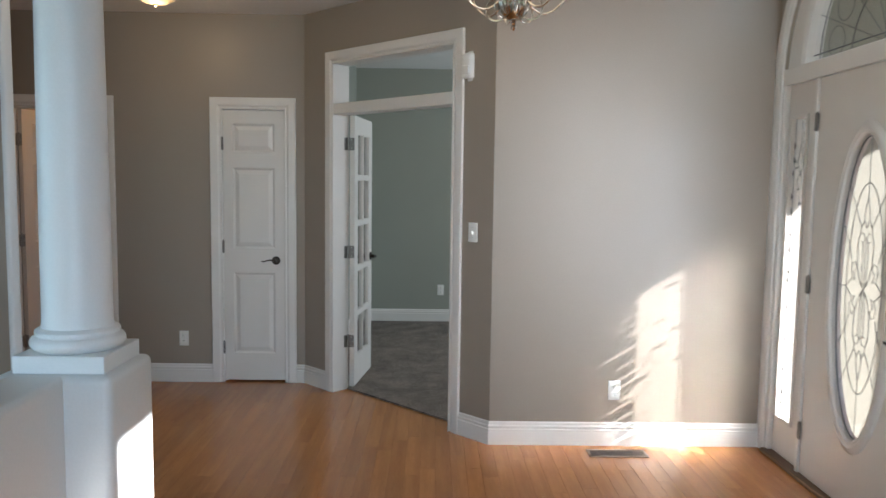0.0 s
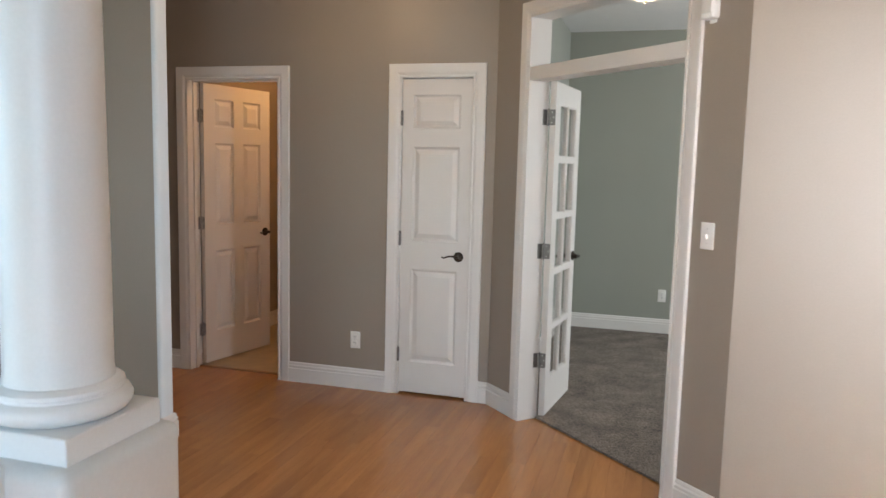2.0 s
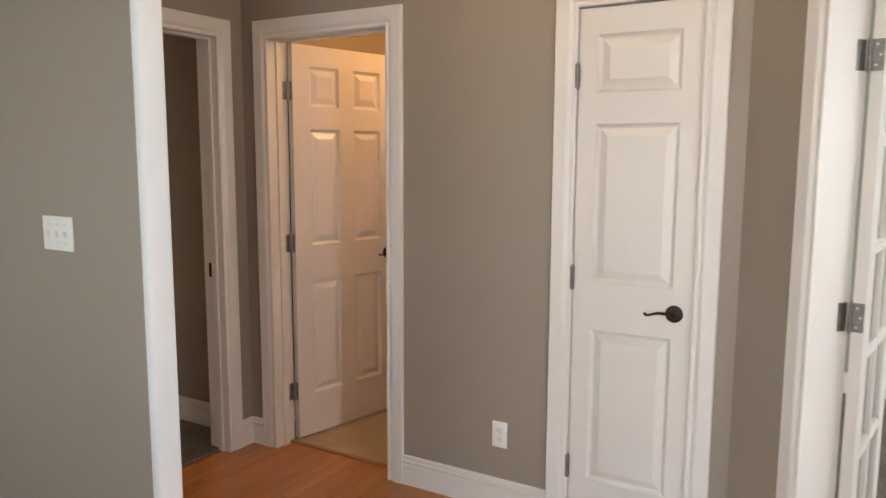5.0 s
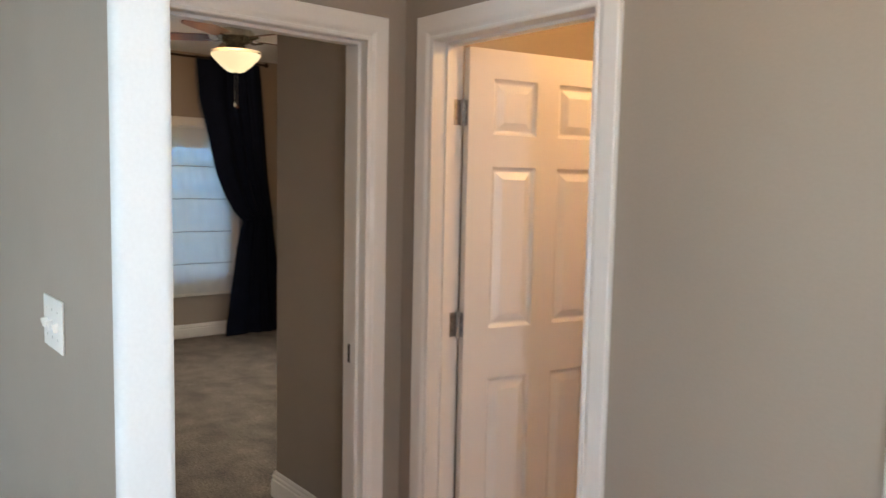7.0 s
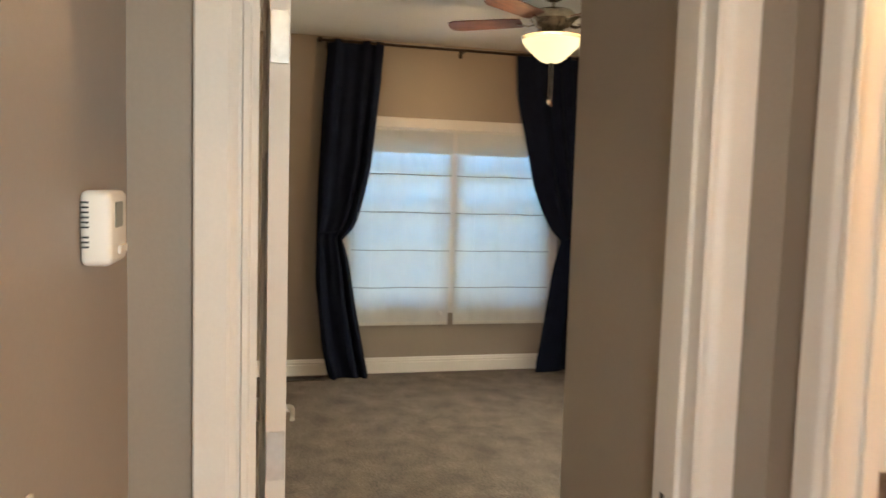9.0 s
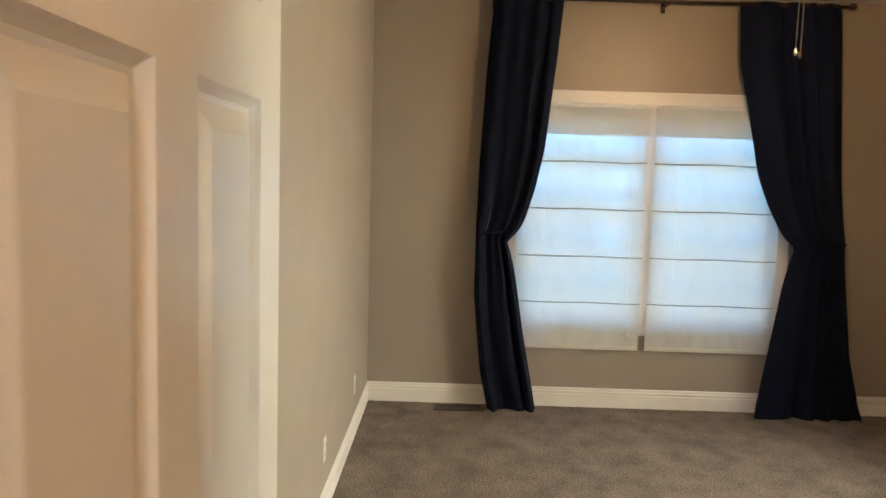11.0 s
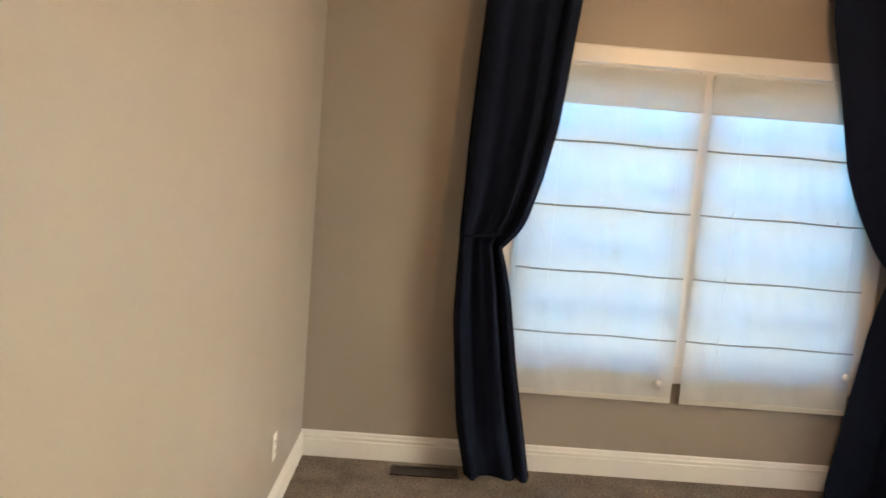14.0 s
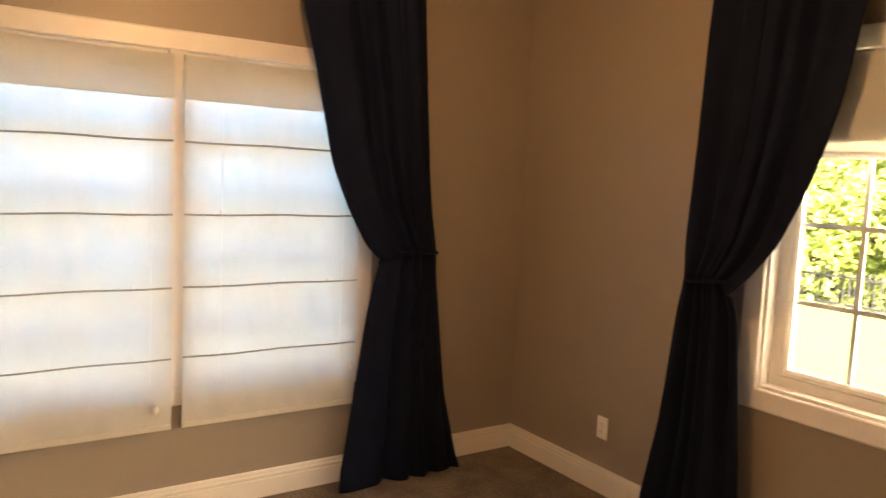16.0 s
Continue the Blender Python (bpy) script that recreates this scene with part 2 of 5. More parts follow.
def box(bm, x0, x1, y0, y1, z0, z1, bevel=0.0, seg=2, only=None, end=None):
    r = bmesh.ops.create_cube(bm, size=1.0, matrix=Matrix.Translation(((x0 + x1) / 2, (y0 + y1) / 2, (z0 + z1) / 2)) @ Matrix.Diagonal((abs(x1 - x0), abs(y1 - y0), abs(z1 - z0), 1)))
    if bevel:
        edges = list({e for v in r["verts"] for e in v.link_edges})
        if only is not None:
            edges = [e for e in edges if abs((e.verts[0].co - e.verts[1].co).normalized()[only]) > 0.9]
        if end is not None:
            edges = [e for e in edges if abs(e.verts[0].co.x - end) < 0.001]
        bmesh.ops.bevel(bm, geom=edges, offset=bevel, segments=seg, affect="EDGES", profile=0.5)
    return bm


def boxed(*a, **k):
    return box(bmesh.new(), *a, **k)


def lathe(profile, seg=32, bm=None, at=(0, 0, 0), ribs=0, rib=0.0):
    """Turns (radius, z) pairs round the z axis."""
    bm = bm or bmesh.new()
    rings = []
    for r, z in profile:
        ring = []
        for i in range(seg):
            a = 2 * math.pi * i / seg
            q = r * (1 + rib * math.cos(ribs * a)) if ribs else r
            ring.append(bm.verts.new((at[0] + q * math.cos(a), at[1] + q * math.sin(a), at[2] + z)))
        rings.append(ring)
    for a, b in zip(rings, rings[1:]):
        for i in range(seg):
            bm.faces.new((a[i], a[(i + 1) % seg], b[(i + 1) % seg], b[i]))
    bm.faces.new(list(reversed(rings[0])))
    bm.faces.new(rings[-1])
    bmesh.ops.recalc_face_normals(bm, faces=bm.faces[:])
    return bm


def tube(points, radius, seg=8, bm=None, closed=False, flat=1.0):
    """A round rod along points."""
    bm = bm or bmesh.new()
    pts = [Vector(p) for p in points]
    rings = []
    n = len(pts)
    up = Vector((0.13, 0.31, 0.94))
    for i, p in enumerate(pts):
        a, b = (pts[i - 1], pts[(i + 1) % n]) if closed else (pts[max(0, i - 1)], pts[min(n - 1, i + 1)])
        d = (b - a).normalized()
        u = d.cross(up)
        if u.length < 0.05:
            u = d.cross(Vector((1, 0, 0)))
        u.normalize()
        w = d.cross(u)
        r = radius[i] if isinstance(radius, (list, tuple)) else radius
        rings.append([bm.verts.new(p + u * (r * math.cos(2 * math.pi * k / seg)) + w * (r * flat * math.sin(2 * math.pi * k / seg))) for k in range(seg)])
    pairs = list(zip(rings, rings[1:])) + ([(rings[-1], rings[0])] if closed else [])
    for a, b in pairs:
        for k in range(seg):
            bm.faces.new((a[k], a[(k + 1) % seg], b[(k + 1) % seg], b[k]))
    if not closed:
        bm.faces.new(list(reversed(rings[0])))
        bm.faces.new(rings[-1])
    return bm


def disc(bm, c, axis, r, depth, seg=24, bevel=0.0):
    """A short cylinder centred at c along axis 'x', 'y' or 'z'."""
    turn = {"x": Matrix.Rotation(math.pi / 2, 4, "Y"), "y": Matrix.Rotation(math.pi / 2, 4, "X"), "z": Matrix.Identity(4)}[axis]
    q = bmesh.ops.create_cone(bm, cap_ends=True, segments=seg, radius1=r, radius2=r, depth=depth, matrix=Matrix.Translation(c) @ turn)
    if bevel:
        edges = [e for e in {e for v in q["verts"] for e in v.link_edges} if any(len(f.verts) > 4 for f in e.link_faces)]
        bmesh.ops.bevel(bm, geom=edges, offset=bevel, segments=2, affect="EDGES", profile=0.5)
    return bm


def sweep_plan(pts, profile, bm=None):
    """Moulding along a plan line; the room lies to the right of the way. profile: (out, z)."""
    bm = bm or bmesh.new()
    P = [Vector((x, y)) for x, y in pts]
    rings = []
    for i, p in enumerate(P):
        ns = []
        for a, b in ((i - 1, i), (i, i + 1)):
            if 0 <= a and b < len(P):
                d = (P[b] - P[a]).normalized()
                ns.append(Vector((d.y, -d.x)))
        m = sum(ns, Vector((0, 0)))
        m = m.normalized()
        m = m / max(0.3, m.dot(ns[0]))
        rings.append([bm.verts.new((p.x + m.x * o, p.y + m.y * o, z)) for o, z in profile])
    k = len(profile)
    for a, b in zip(rings, rings[1:]):
        for j in range(k):
            bm.faces.new((a[j], a[(j + 1) % k], b[(j + 1) % k], b[j]))
    bm.faces.new(rings[0])
    bm.faces.new(list(reversed(rings[-1])))
    bmesh.ops.recalc_face_normals(bm, faces=bm.faces[:])
    return bm


BASE = [(0.0, 0.0), (0.015, 0.0), (0.015, 0.092), (0.010, 0.096), (0.010, 0.101), (0.0135, 0.105), (0.0135, 0.112), (0.008, 0.119), (0.0075, 0.128), (0.004, 0.136), (0.0, 0.138)]


def baseboard(pts, z=0.0):
    ob = part("baseboard", sweep_plan(pts, [(o, q + z) for o, q in BASE]), WHITE)
    return tagged(ob, "white painted baseboard with moulded top edge", "baseboard", kind="structure")


CASE = [(0.0, 0.0), (0.0, 0.011), (0.004, 0.014), (0.012, 0.014), (0.015, 0.008), (0.020, 0.009), (0.030, 0.016), (0.036, 0.018), (0.083, 0.0185), (0.086, 0.016), (0.086, 0.0)]


def casing_mesh(w, h, closed=False, z0=0.0, profile=CASE, y=0.0, sign=-1):
    """Moulding round an opening w wide and h high, on three sides, or four when closed. profile: (outwards, proud)."""
    bm = bmesh.new()
    def ring(cx, cz):
        return [bm.verts.new((cx[0] + cx[1] * u, y + sign * d, cz[0] + cz[1] * u)) for u, d in profile]
    if closed:
        rings = [ring((0, -1), (z0, -1)), ring((0, -1), (h, 1)), ring((w, 1), (h, 1)), ring((w, 1), (z0, -1))]
    else:
        rings = [ring((0, -1), (z0, 0)), ring((0, -1), (h, 1)), ring((w, 1), (h, 1)), ring((w, 1), (z0, 0))]
    k = len(profile)
    for a, b in list(zip(rings, rings[1:])) + ([(rings[-1], rings[0])] if closed else []):
        for j in range(k):
            bm.faces.new((a[j], a[(j + 1) % k], b[(j + 1) % k], b[j]))
    if not closed:
        bm.faces.new(rings[0])
        bm.faces.new(list(reversed(rings[-1])))
    bmesh.ops.recalc_face_normals(bm, faces=bm.faces[:])
    return bm


def jamb_mesh(w, h, depth, t=0.018, stop=0.05):
    bm = bmesh.new()
    box(bm, -t, 0, -0.002, depth + 0.002, 0, h + t)
    box(bm, w, w + t, -0.002, depth + 0.002, 0, h + t)
    box(bm, 0, w, -0.002, depth + 0.002, h, h + t)
    if stop:
        box(bm, 0, 0.011, stop, stop + 0.034, 0, h)
        box(bm, w - 0.011, w, stop, stop + 0.034, 0, h)
        box(bm, 0.011, w - 0.011, stop, stop + 0.034, h - 0.011, h)
    return bm


def panel_mesh(w, h, t):
    """A raised panel, moulded on both faces, set into a frame t thick."""
    bm = bmesh.new()
    for side, y0 in ((1, 0.0), (-1, t)):
        loops = []
        for inset, d in ((0.0, 0.0), (0.004, 0.006), (0.011, 0.0125), (0.017, 0.0138), (0.044, 0.0025), (0.047, 0.0015)):
            inset = min(inset, min(w, h) / 2 - 0.01)
            loops.append([bm.verts.new((x, y0 + side * d, z)) for x, z in ((inset, inset), (w - inset, inset), (w - inset, h - inset), (inset, h - inset))])
        for a, b in zip(loops, loops[1:]):
            for i in range(4):
                bm.faces.new((a[i], a[(i + 1) % 4], b[(i + 1) % 4], b[i]))
        bm.faces.new(loops[-1])
    bmesh.ops.recalc_face_normals(bm, faces=bm.faces[:])
    for f in bm.faces:
        c = f.calc_center_median()
        if (c.y < t / 2) == (f.normal.y > 0):
            f.normal_flip()
    return bm


def lever(parent, x, z, face, toward, material=BRONZE, scroll=True):
    """A lever handle on a door face; face: -1 on the y = 0 side, +1 on the other; toward: -1 or 1 along x."""
    y0 = 0.0 if face < 0 else 0.035
    h = part("lever_handle", disc(bmesh.new(), (x, y0 + face * 0.005, z), "y", 0.032, 0.010, 28, 0.003), material, parent, "dark bronze curved lever handle", True)
    bm = disc(bmesh.new(), (x, y0 + face * 0.028, z), "y", 0.011, 0.04, 16)
    disc(bm, (x, y0 + face * 0.013, z), "y", 0.019, 0.012, 20, 0.003)
    part("neck", bm, material, h, "", True)
    pts, rad = [], []
    for i in range(15):
        u = i / 14
        pts.append((x + toward * (0.105 * u - 0.006), y0 + face * (0.046 + 0.004 * math.sin(u * 3)), z + 0.012 * math.sin(u * 2.6) - 0.022 * u * u + (0.016 * max(0, u - 0.86) / 0.14 if scroll else 0)))
        rad.append(0.0095 - 0.0045 * u + (0.002 if i > 12 else 0))
    part("lever", tube(pts, rad, 10, flat=0.75), material, h, "", True)
    return h


def hinge(parent, x, y, z, material=STEEL, wide=1.0):
    bm = bmesh.new()
    for k in range(5):
        disc(bm, (x, y, z - 0.036 + 0.018 * k), "z", 0.0062 * wide, 0.0172, 12)
    disc(bm, (x, y, z + 0.048), "z", 0.0045, 0.006, 10)
    disc(bm, (x, y, z - 0.048), "z", 0.0045, 0.006, 10)
    return part("hinge", bm, material, parent, "", True)


def plates(parent, m, material=STEEL):
    """A hinge plate with its screws, at m: x across, y proud, z up."""
    bm = boxed(0, 0.032, -0.0025, 0, -0.045, 0.045, 0.0008, 1)
    ob = part("hinge_plate", bm, material, parent)
    ob.matrix_local = m
    for sx, sz in ((0.012, 0.03), (0.022, 0.0), (0.012, -0.03)):
        s = part("screw", disc(bmesh.new(), (sx, -0.003, sz), "y", 0.0036, 0.0016, 10), NICKEL, ob)
    return ob


def panel_leaf(parent, w, h, t, panels, m, name="leaf"):
    leaf = part(name, slab_mesh(w, h, t, panels), DOOR_PAINT, parent)
    leaf.matrix_local = m
    for x0, x1, z0, z1 in panels:
        p = part("panel", panel_mesh(x1 - x0, z1 - z0, t), DOOR_PAINT, leaf)
        p.location = (x0, 0, z0)
    return leaf


def six_panels(w):
    a, g = 0.105, 0.10
    pw = (w - 2 * a - g) / 2
    rows = ((0.225, 0.825), (1.015, 1.61), (1.725, 1.925))
    return [(x, x + pw, z0, z1) for z0, z1 in rows for x in (a, a + pw + g)]


# ---- structure: floors, ceiling, walls ----
def plate(name, pieces, material, label, category, bevel=0.0):
    bm = bmesh.new()
    for q in pieces:
        box(bm, *q, bevel=bevel)
    return tagged(part(name, bm, material), label, category, kind="structure")


carpet_bed = plate("floor_bedroom", [(-8.3, -3.24, 4.40, 8.5, -0.06, 0.010)], CARPET, "taupe cut-pile carpet with vacuum marks", "carpet")
carpet_living = plate("floor_living", [(-8.2, -2.285, -2.6, 4.53, -0.06, 0.008), (-2.285, -0.95, -2.6, 2.3, -0.06, 0.008)], CARPET_LIGHT, "beige cut-pile carpet beside the wood floor", "carpet")
bm = bmesh.new()
outline = [(-0.72, 5.825), (0.655, 4.45), (3.4, 4.45), (3.4, 8.4), (-0.72, 8.4)]
lo = [bm.verts.new((x, y, -0.05)) for x, y in outline]
hi = [bm.verts.new((x, y, 0.012)) for x, y in outline]
bm.faces.new(hi)
bm.faces.new(list(reversed(lo)))
for i in range(5):
    bm.faces.new((lo[i], lo[(i + 1) % 5], hi[(i + 1) % 5], hi[i]))
tagged(part("floor_office", bm, CARPET), "taupe cut-pile office carpet with a ragged edge", "carpet", kind="structure")
plate("floor_bath", [(-3.3, -1.0, 5.86, 8.0, -0.05, 0.003)], TILE, "tan vinyl bathroom floor", "floor")
plate("threshold", [(-3.02, -2.29, 5.845, 5.872, -0.01, 0.008)], mat("seam_strip", (0.25, 0.13, 0.06), 0.4), "brown wooden seam strip under the bathroom door", "threshold", 0.002)

plate("ceiling", [(-8.3, -0.6, -2.7, 8.6, CEIL, CEIL + 0.1), (-0.6, 3.5, YC, 8.6, CEIL, CEIL + 0.1), (-0.7, 2.4, -2.7, YC + 0.2, HIGH, HIGH + 0.1),
                  (-0.7, -0.6, -2.7, YC, CEIL + 0.1, HIGH), (-0.6, 2.09, YC, YC + 0.1, CEIL + 0.1, HIGH)], CEILING, "off-white lightly textured ceiling", "ceiling")

BATH0, BATH1 = -3.005, -2.31      # clear opening of the bathroom door
CLO0, CLO1 = -1.432, -0.972       # closet door
BED0, BED1 = 4.775, 5.585          # bedroom door
FR0, FR1 = 0.358, 1.518           # french door, along the angled wall
J = 0.018
wall("wall_hall", (XD, YA), (XA1, YA), 0.115, CEIL, [(BATH0 - J - XD, BATH1 + J - XD, 0, 2.05 + J), (CLO0 - J - XD, CLO1 + J - XD, 0, 2.05 + J)])
wall("wall_angled", (XA1, YA), (XC0, YC), 0.12, CEIL, [(FR0 - J, FR1 + J, 0, 2.35 + J)])
wall("wall_foyer", (XC0, YC), (XE, YC), 0.12, HIGH)
wall("wall_bedroom_door", (XD, YP1), (XD, YA), XD - XBE, CEIL, [(BED0 - J - YP1, BED1 + J - YP1, 0, 2.05 + J)])
bm = boxed(-3.5, XP - 0.024, YP0, YP1, 0, CEIL)
tagged(part("wall_partition", bm, PAINT, smooth=True), "greige partition wall with rounded drywall corners", "wall", kind="structure")
# end lighter than the greige wall: the daylight on it is in the colour
tagged(part("wall_partition_end", boxed(XP - 0.024, XP, YP0 - 0.0005, YP1 + 0.0005, 0, CEIL, 0.02, 5, only=2, end=XP), PAINT_PALE_DAYLIT, smooth=True), "rounded end of the partition, daylight put into its pale colour", "wall", kind="structure")
wall("wall_living", (-8.0, YP0), (-3.5, YP0), 0.05, CEIL)
wall("wall_bedroom_south", (XBE, YL), (XW - 0.1, YL), 0.008, CEIL)
wall("wall_bedroom_fill", (-3.5, YP0 + 0.03), (XBE + 0.03, YP0 + 0.03), 0.02, CEIL)
WY0, WY1, WZ0, WZ1 = 5.515, 7.245, 0.775, 2.048     # west window; garden sill
WZW = 0.60                                          # west sill, behind the shades
wall("wall_bedroom_west", (XW, YL - 0.1), (XW, YR), 0.16, CEIL, [(WY0 - YL + 0.1, WY1 - YL + 0.1, WZW, WZ1)])
NX0, NX1 = -6.465, -4.75                             # north window
wall("wall_bedroom_north", (XW - 0.16, YR), (XBE, YR), 0.16, CEIL, [(NX0 - XW + 0.16, NX1 - XW + 0.16, WZ0, 2.09)])
wall("wall_bedroom_east", (XBE, YR), (XBE, YQ1), 0.1, CEIL)
tagged(part("wall_stub", boxed(XQ, XBE + 0.005, YQ0, YQ1, 0, CEIL, 0.015, 3, only=2, end=XQ), PAINT, smooth=True), "greige stub wall beside the bedroom entry", "wall", kind="structure")
wall("wall_office_back", (XO, YO), (3.4, YO), 0.1, CEIL, material=PAINT_OFFICE, label="sage green painted office wall")
wall("wall_office_left", (XO, YA + 0.05), (XO, YO), 0.1, CEIL, [(0.22, 0.98, 0, 2.05)], material=PAINT_OFFICE, label="sage green painted office wall")
wall("wall_office_right", (3.4, YO), (3.4, YC), 0.1, CEIL, material=PAINT_OFFICE, label="sage green painted office wall")
wall("wall_office_front", (3.4, YC + 0.25), (XC0 + 0.2, YC + 0.25), 0.1, CEIL, material=PAINT_OFFICE, label="sage green painted office wall")
wall("wall_bath_back", (-3.25, 7.75), (-1.0, 7.75), 0.1, CEIL, material=PAINT_BATH, label="tan painted bathroom wall")
wall("wall_bath_left", (-3.2, YA + 0.115), (-3.2, 7.75), 0.08, CEIL, material=PAINT_BATH, label="tan painted bathroom wall")
wall("wall_bath_right", (-1.62, 7.75), (-1.62, YA + 0.115), 0.1, CEIL, material=PAINT_BATH, label="tan painted bathroom wall")
wall("wall_closet_back", (-1.6, 6.5), (-0.72, 6.5), 0.05, CEIL)
# front wall: entry unit with a round arch
EC, ER = 0.905, 0.835          # middle of the unit along the wall, and half its width
wall("wall_front", (XE, YC), (XE, -2.7), 0.16, HIGH, [(EC - ER, EC + ER, 0, 2.13 + ER), (YC - 1.87, YC - 1.435, 1.45, 2.60), (YC - 1.27, YC - 0.92, 1.45, 2.52)])
bm = bmesh.new()
n = 40
for side in (-1, 1):
    prev = None
    for i in range(n // 2 + 1):
        a = math.pi / 2 * i / (n // 2)
        p = (EC + side * ER * math.cos(a), 2.13 + ER * math.sin(a))
        q = (EC + side * ER, p[1]) if a < math.pi / 4 else (EC + side * ER, 2.13 + ER)
        cur = [bm.verts.new((p[0], y, p[1])) for y in (0.002, 0.158)] + [bm.verts.new((EC + side * ER, y, p[1])) for y in (0.002, 0.158)]
        if prev:
            bm.faces.new((prev[0], cur[0], cur[2], prev[2]))
            bm.faces.new((prev[1], cur[1], cur[3], prev[3]))
            bm.faces.new((prev[0], cur[0], cur[1], prev[1]))
        prev = cur
bmesh.ops.recalc_face_normals(bm, faces=bm.faces[:])
ob = tagged(part("wall_front_arch", bm, PAINT), "greige wall corners round the arched transom", "wall", kind="structure")
ob.matrix_world = frame_of((XE, YC), (XE, -2.7))[0]
# walls that close the living room behind the walk, openings added for light
wall("wall_south", (2.2, -2.6), (-8.1, -2.6), 0.1, HIGH, [(0.5, 2.5, 0.6, 2.8), (3.8, 7.0, 0.6, 2.5)])
wall("wall_living_west", (-4.82, -2.6), (-4.82, YP0), 0.1, CEIL, [(2.0, 4.4, 0.6, 2.4)], PAINT_PALE_DAYLIT, label="pale painted living room wall with an added, unseen opening")

# ---- trim ----
R2 = math.sqrt(0.5)
def on_angle(s):
    return (XA1 + s * R2, YA - s * R2)


baseboard([(-4.82, YP0), (XP, YP0), (XP, YP1), (XD, YP1), (XD, BED0 - 0.086)])
baseboard([(XD, BED1 + 0.086), (XD, YA), (BATH0 - 0.086, YA)])
baseboard([(BATH1 + 0.086, YA), (CLO0 - 0.086, YA)])
baseboard([(CLO1 + 0.086, YA), (XA1, YA), on_angle(FR0 - 0.086)])
baseboard([on_angle(FR1 + 0.086), (XC0, YC), (XE, YC), (XE, YC - 0.02)])
baseboard([(XBE, YL), (XW, YL), (XW, YR), (XBE, YR), (XBE, YQ1), (XQ, YQ1), (XQ, YQ0), (XBE, YQ0), (XBE, BED1 + 0.086)], 0.004)
baseboard([(XO, YO - 1.2), (XO, YO), (3.4, YO), (3.4, YC + 0.3)], 0.006)
baseboard([(-3.2, YA + 0.2), (-3.2, 7.75), (-1.62, 7.75), (-1.62, YA + 0.2)])


# ---- doors ----
def door_set(name, p0, p1, s0, s1, top, depth, label, stop=0.05, back=True):
    m, _ = frame_of(p0, p1)
    w = s1 - s0
    ob = thing(name, m @ Matrix.Translation((s0, 0, 0)), label, "door", kind="structure")
    part("casing", casing_mesh(w, top), WHITE, ob)
    if back:
        part("casing", casing_mesh(w, top, y=depth, sign=1), WHITE, ob)
    part("jamb", jamb_mesh(w, top, depth, stop=stop), WHITE, ob)
    return ob


T = 0.035
# closet door, closed
w = CLO1 - CLO0
d1 = door_set("door_1", (XD, YA), (XA1, YA), CLO0 - XD, CLO1 - XD, 2.05, 0.115, "narrow white three-panel closet door, shut", 0.045, False)
lw = w - 0.006
leaf = panel_leaf(d1, lw, 2.028, T, [(0.072, lw - 0.072, 0.205, 0.82), (0.072, lw - 0.072, 1.005, 1.605), (0.072, lw - 0.072, 1.72, 1.93)], pose(0.003, 0.004, 0.016))
lever(leaf, lw - 0.062, 0.916, -1, -1)
for z in (0.27, 1.035, 1.80):
    hinge(d1, 0.0015, -0.007, z, wide=1.5)
# bathroom door, ajar into the bathroom
d2 = door_set("door_2", (XD, YA), (XA1, YA), BATH0 - XD, BATH1 - XD, 2.05, 0.115, "white six-panel bathroom door standing open inwards", 0.045)
lw = BATH1 - BATH0 - 0.008
swing = pose(0.034, 0.128, 0.016, 0, 0, 78)
leaf = panel_leaf(d2, lw, 2.028, T, six_panels(lw), swing)
lever(leaf, lw - 0.06, 0.93, -1, -1)
lever(leaf, lw - 0.06, 0.93, 1, -1)
for z in (0.27, 1.05, 1.815):
    hinge(d2, 0.012, 0.122, z, SATIN, 1.2)
    plates(d2, pose(0.003, 0.118, z, 0, 0, -90), SATIN)
    plates(leaf, pose(-0.001, 0.033, z - 0.016, 0, 0, -90), SATIN)
# bedroom door, open into the bedroom
d3 = door_set("door_3", (XD, YP1), (XD, YA), BED0 - YP1, BED1 - YP1, 2.05, XD - XBE, "white six-panel bedroom door standing wide open", 0.03)
lw = 0.778
leaf = panel_leaf(d3, lw, 2.028, T, six_panels(lw), pose(4.838 - BED0, XD - XBE + 0.004, 0.018, 0, 0, 90.5))
lever(leaf, lw - 0.06, 0.93, -1, -1, NICKEL)
lever(leaf, lw - 0.06, 0.93, 1, -1, NICKEL)
for z in (0.27, 1.06, 1.80):
    hinge(d3, -0.004, XD - XBE + 0.004, z)
    plates(leaf, pose(-0.001, 0.034, z, 0, 0, -90), NICKEL)
part("strike_plate", boxed(BED1 - BED0 - 0.002, BED1 - BED0, 0.062, 0.094, 0.895, 0.965, 0.0006, 1), BRONZE, d3, "dark strike plate in the jamb")
# french door in the angled wall with a transom above
d4 = door_set("door_4", (XA1, YA), (XC0, YC), FR0, FR1, 2.35, 0.12, "white french door leaf with ten panes, open into the office", 0.0)
fw = FR1 - FR0
part("transom_bar", boxed(0.0, fw, -0.012, 0.118, 2.0, 2.075, 0.006, 2), WHITE, d4, "white transom bar")
lw, lh = 0.595, 1.985
px, pz = [(0.105, 0.2875), (0.3075, 0.49)], [(0.205 + i * 0.337, 0.205 + i * 0.337 + 0.312) for i in range(5)]
holes = [(*a, *b) for a in px for b in pz]
leaf = part("leaf", slab_mesh(lw, lh, T, holes), DOOR_PAINT, d4)
leaf.matrix_world = pose(-0.432, 5.588, 0.02, 0, 0, 82.8)
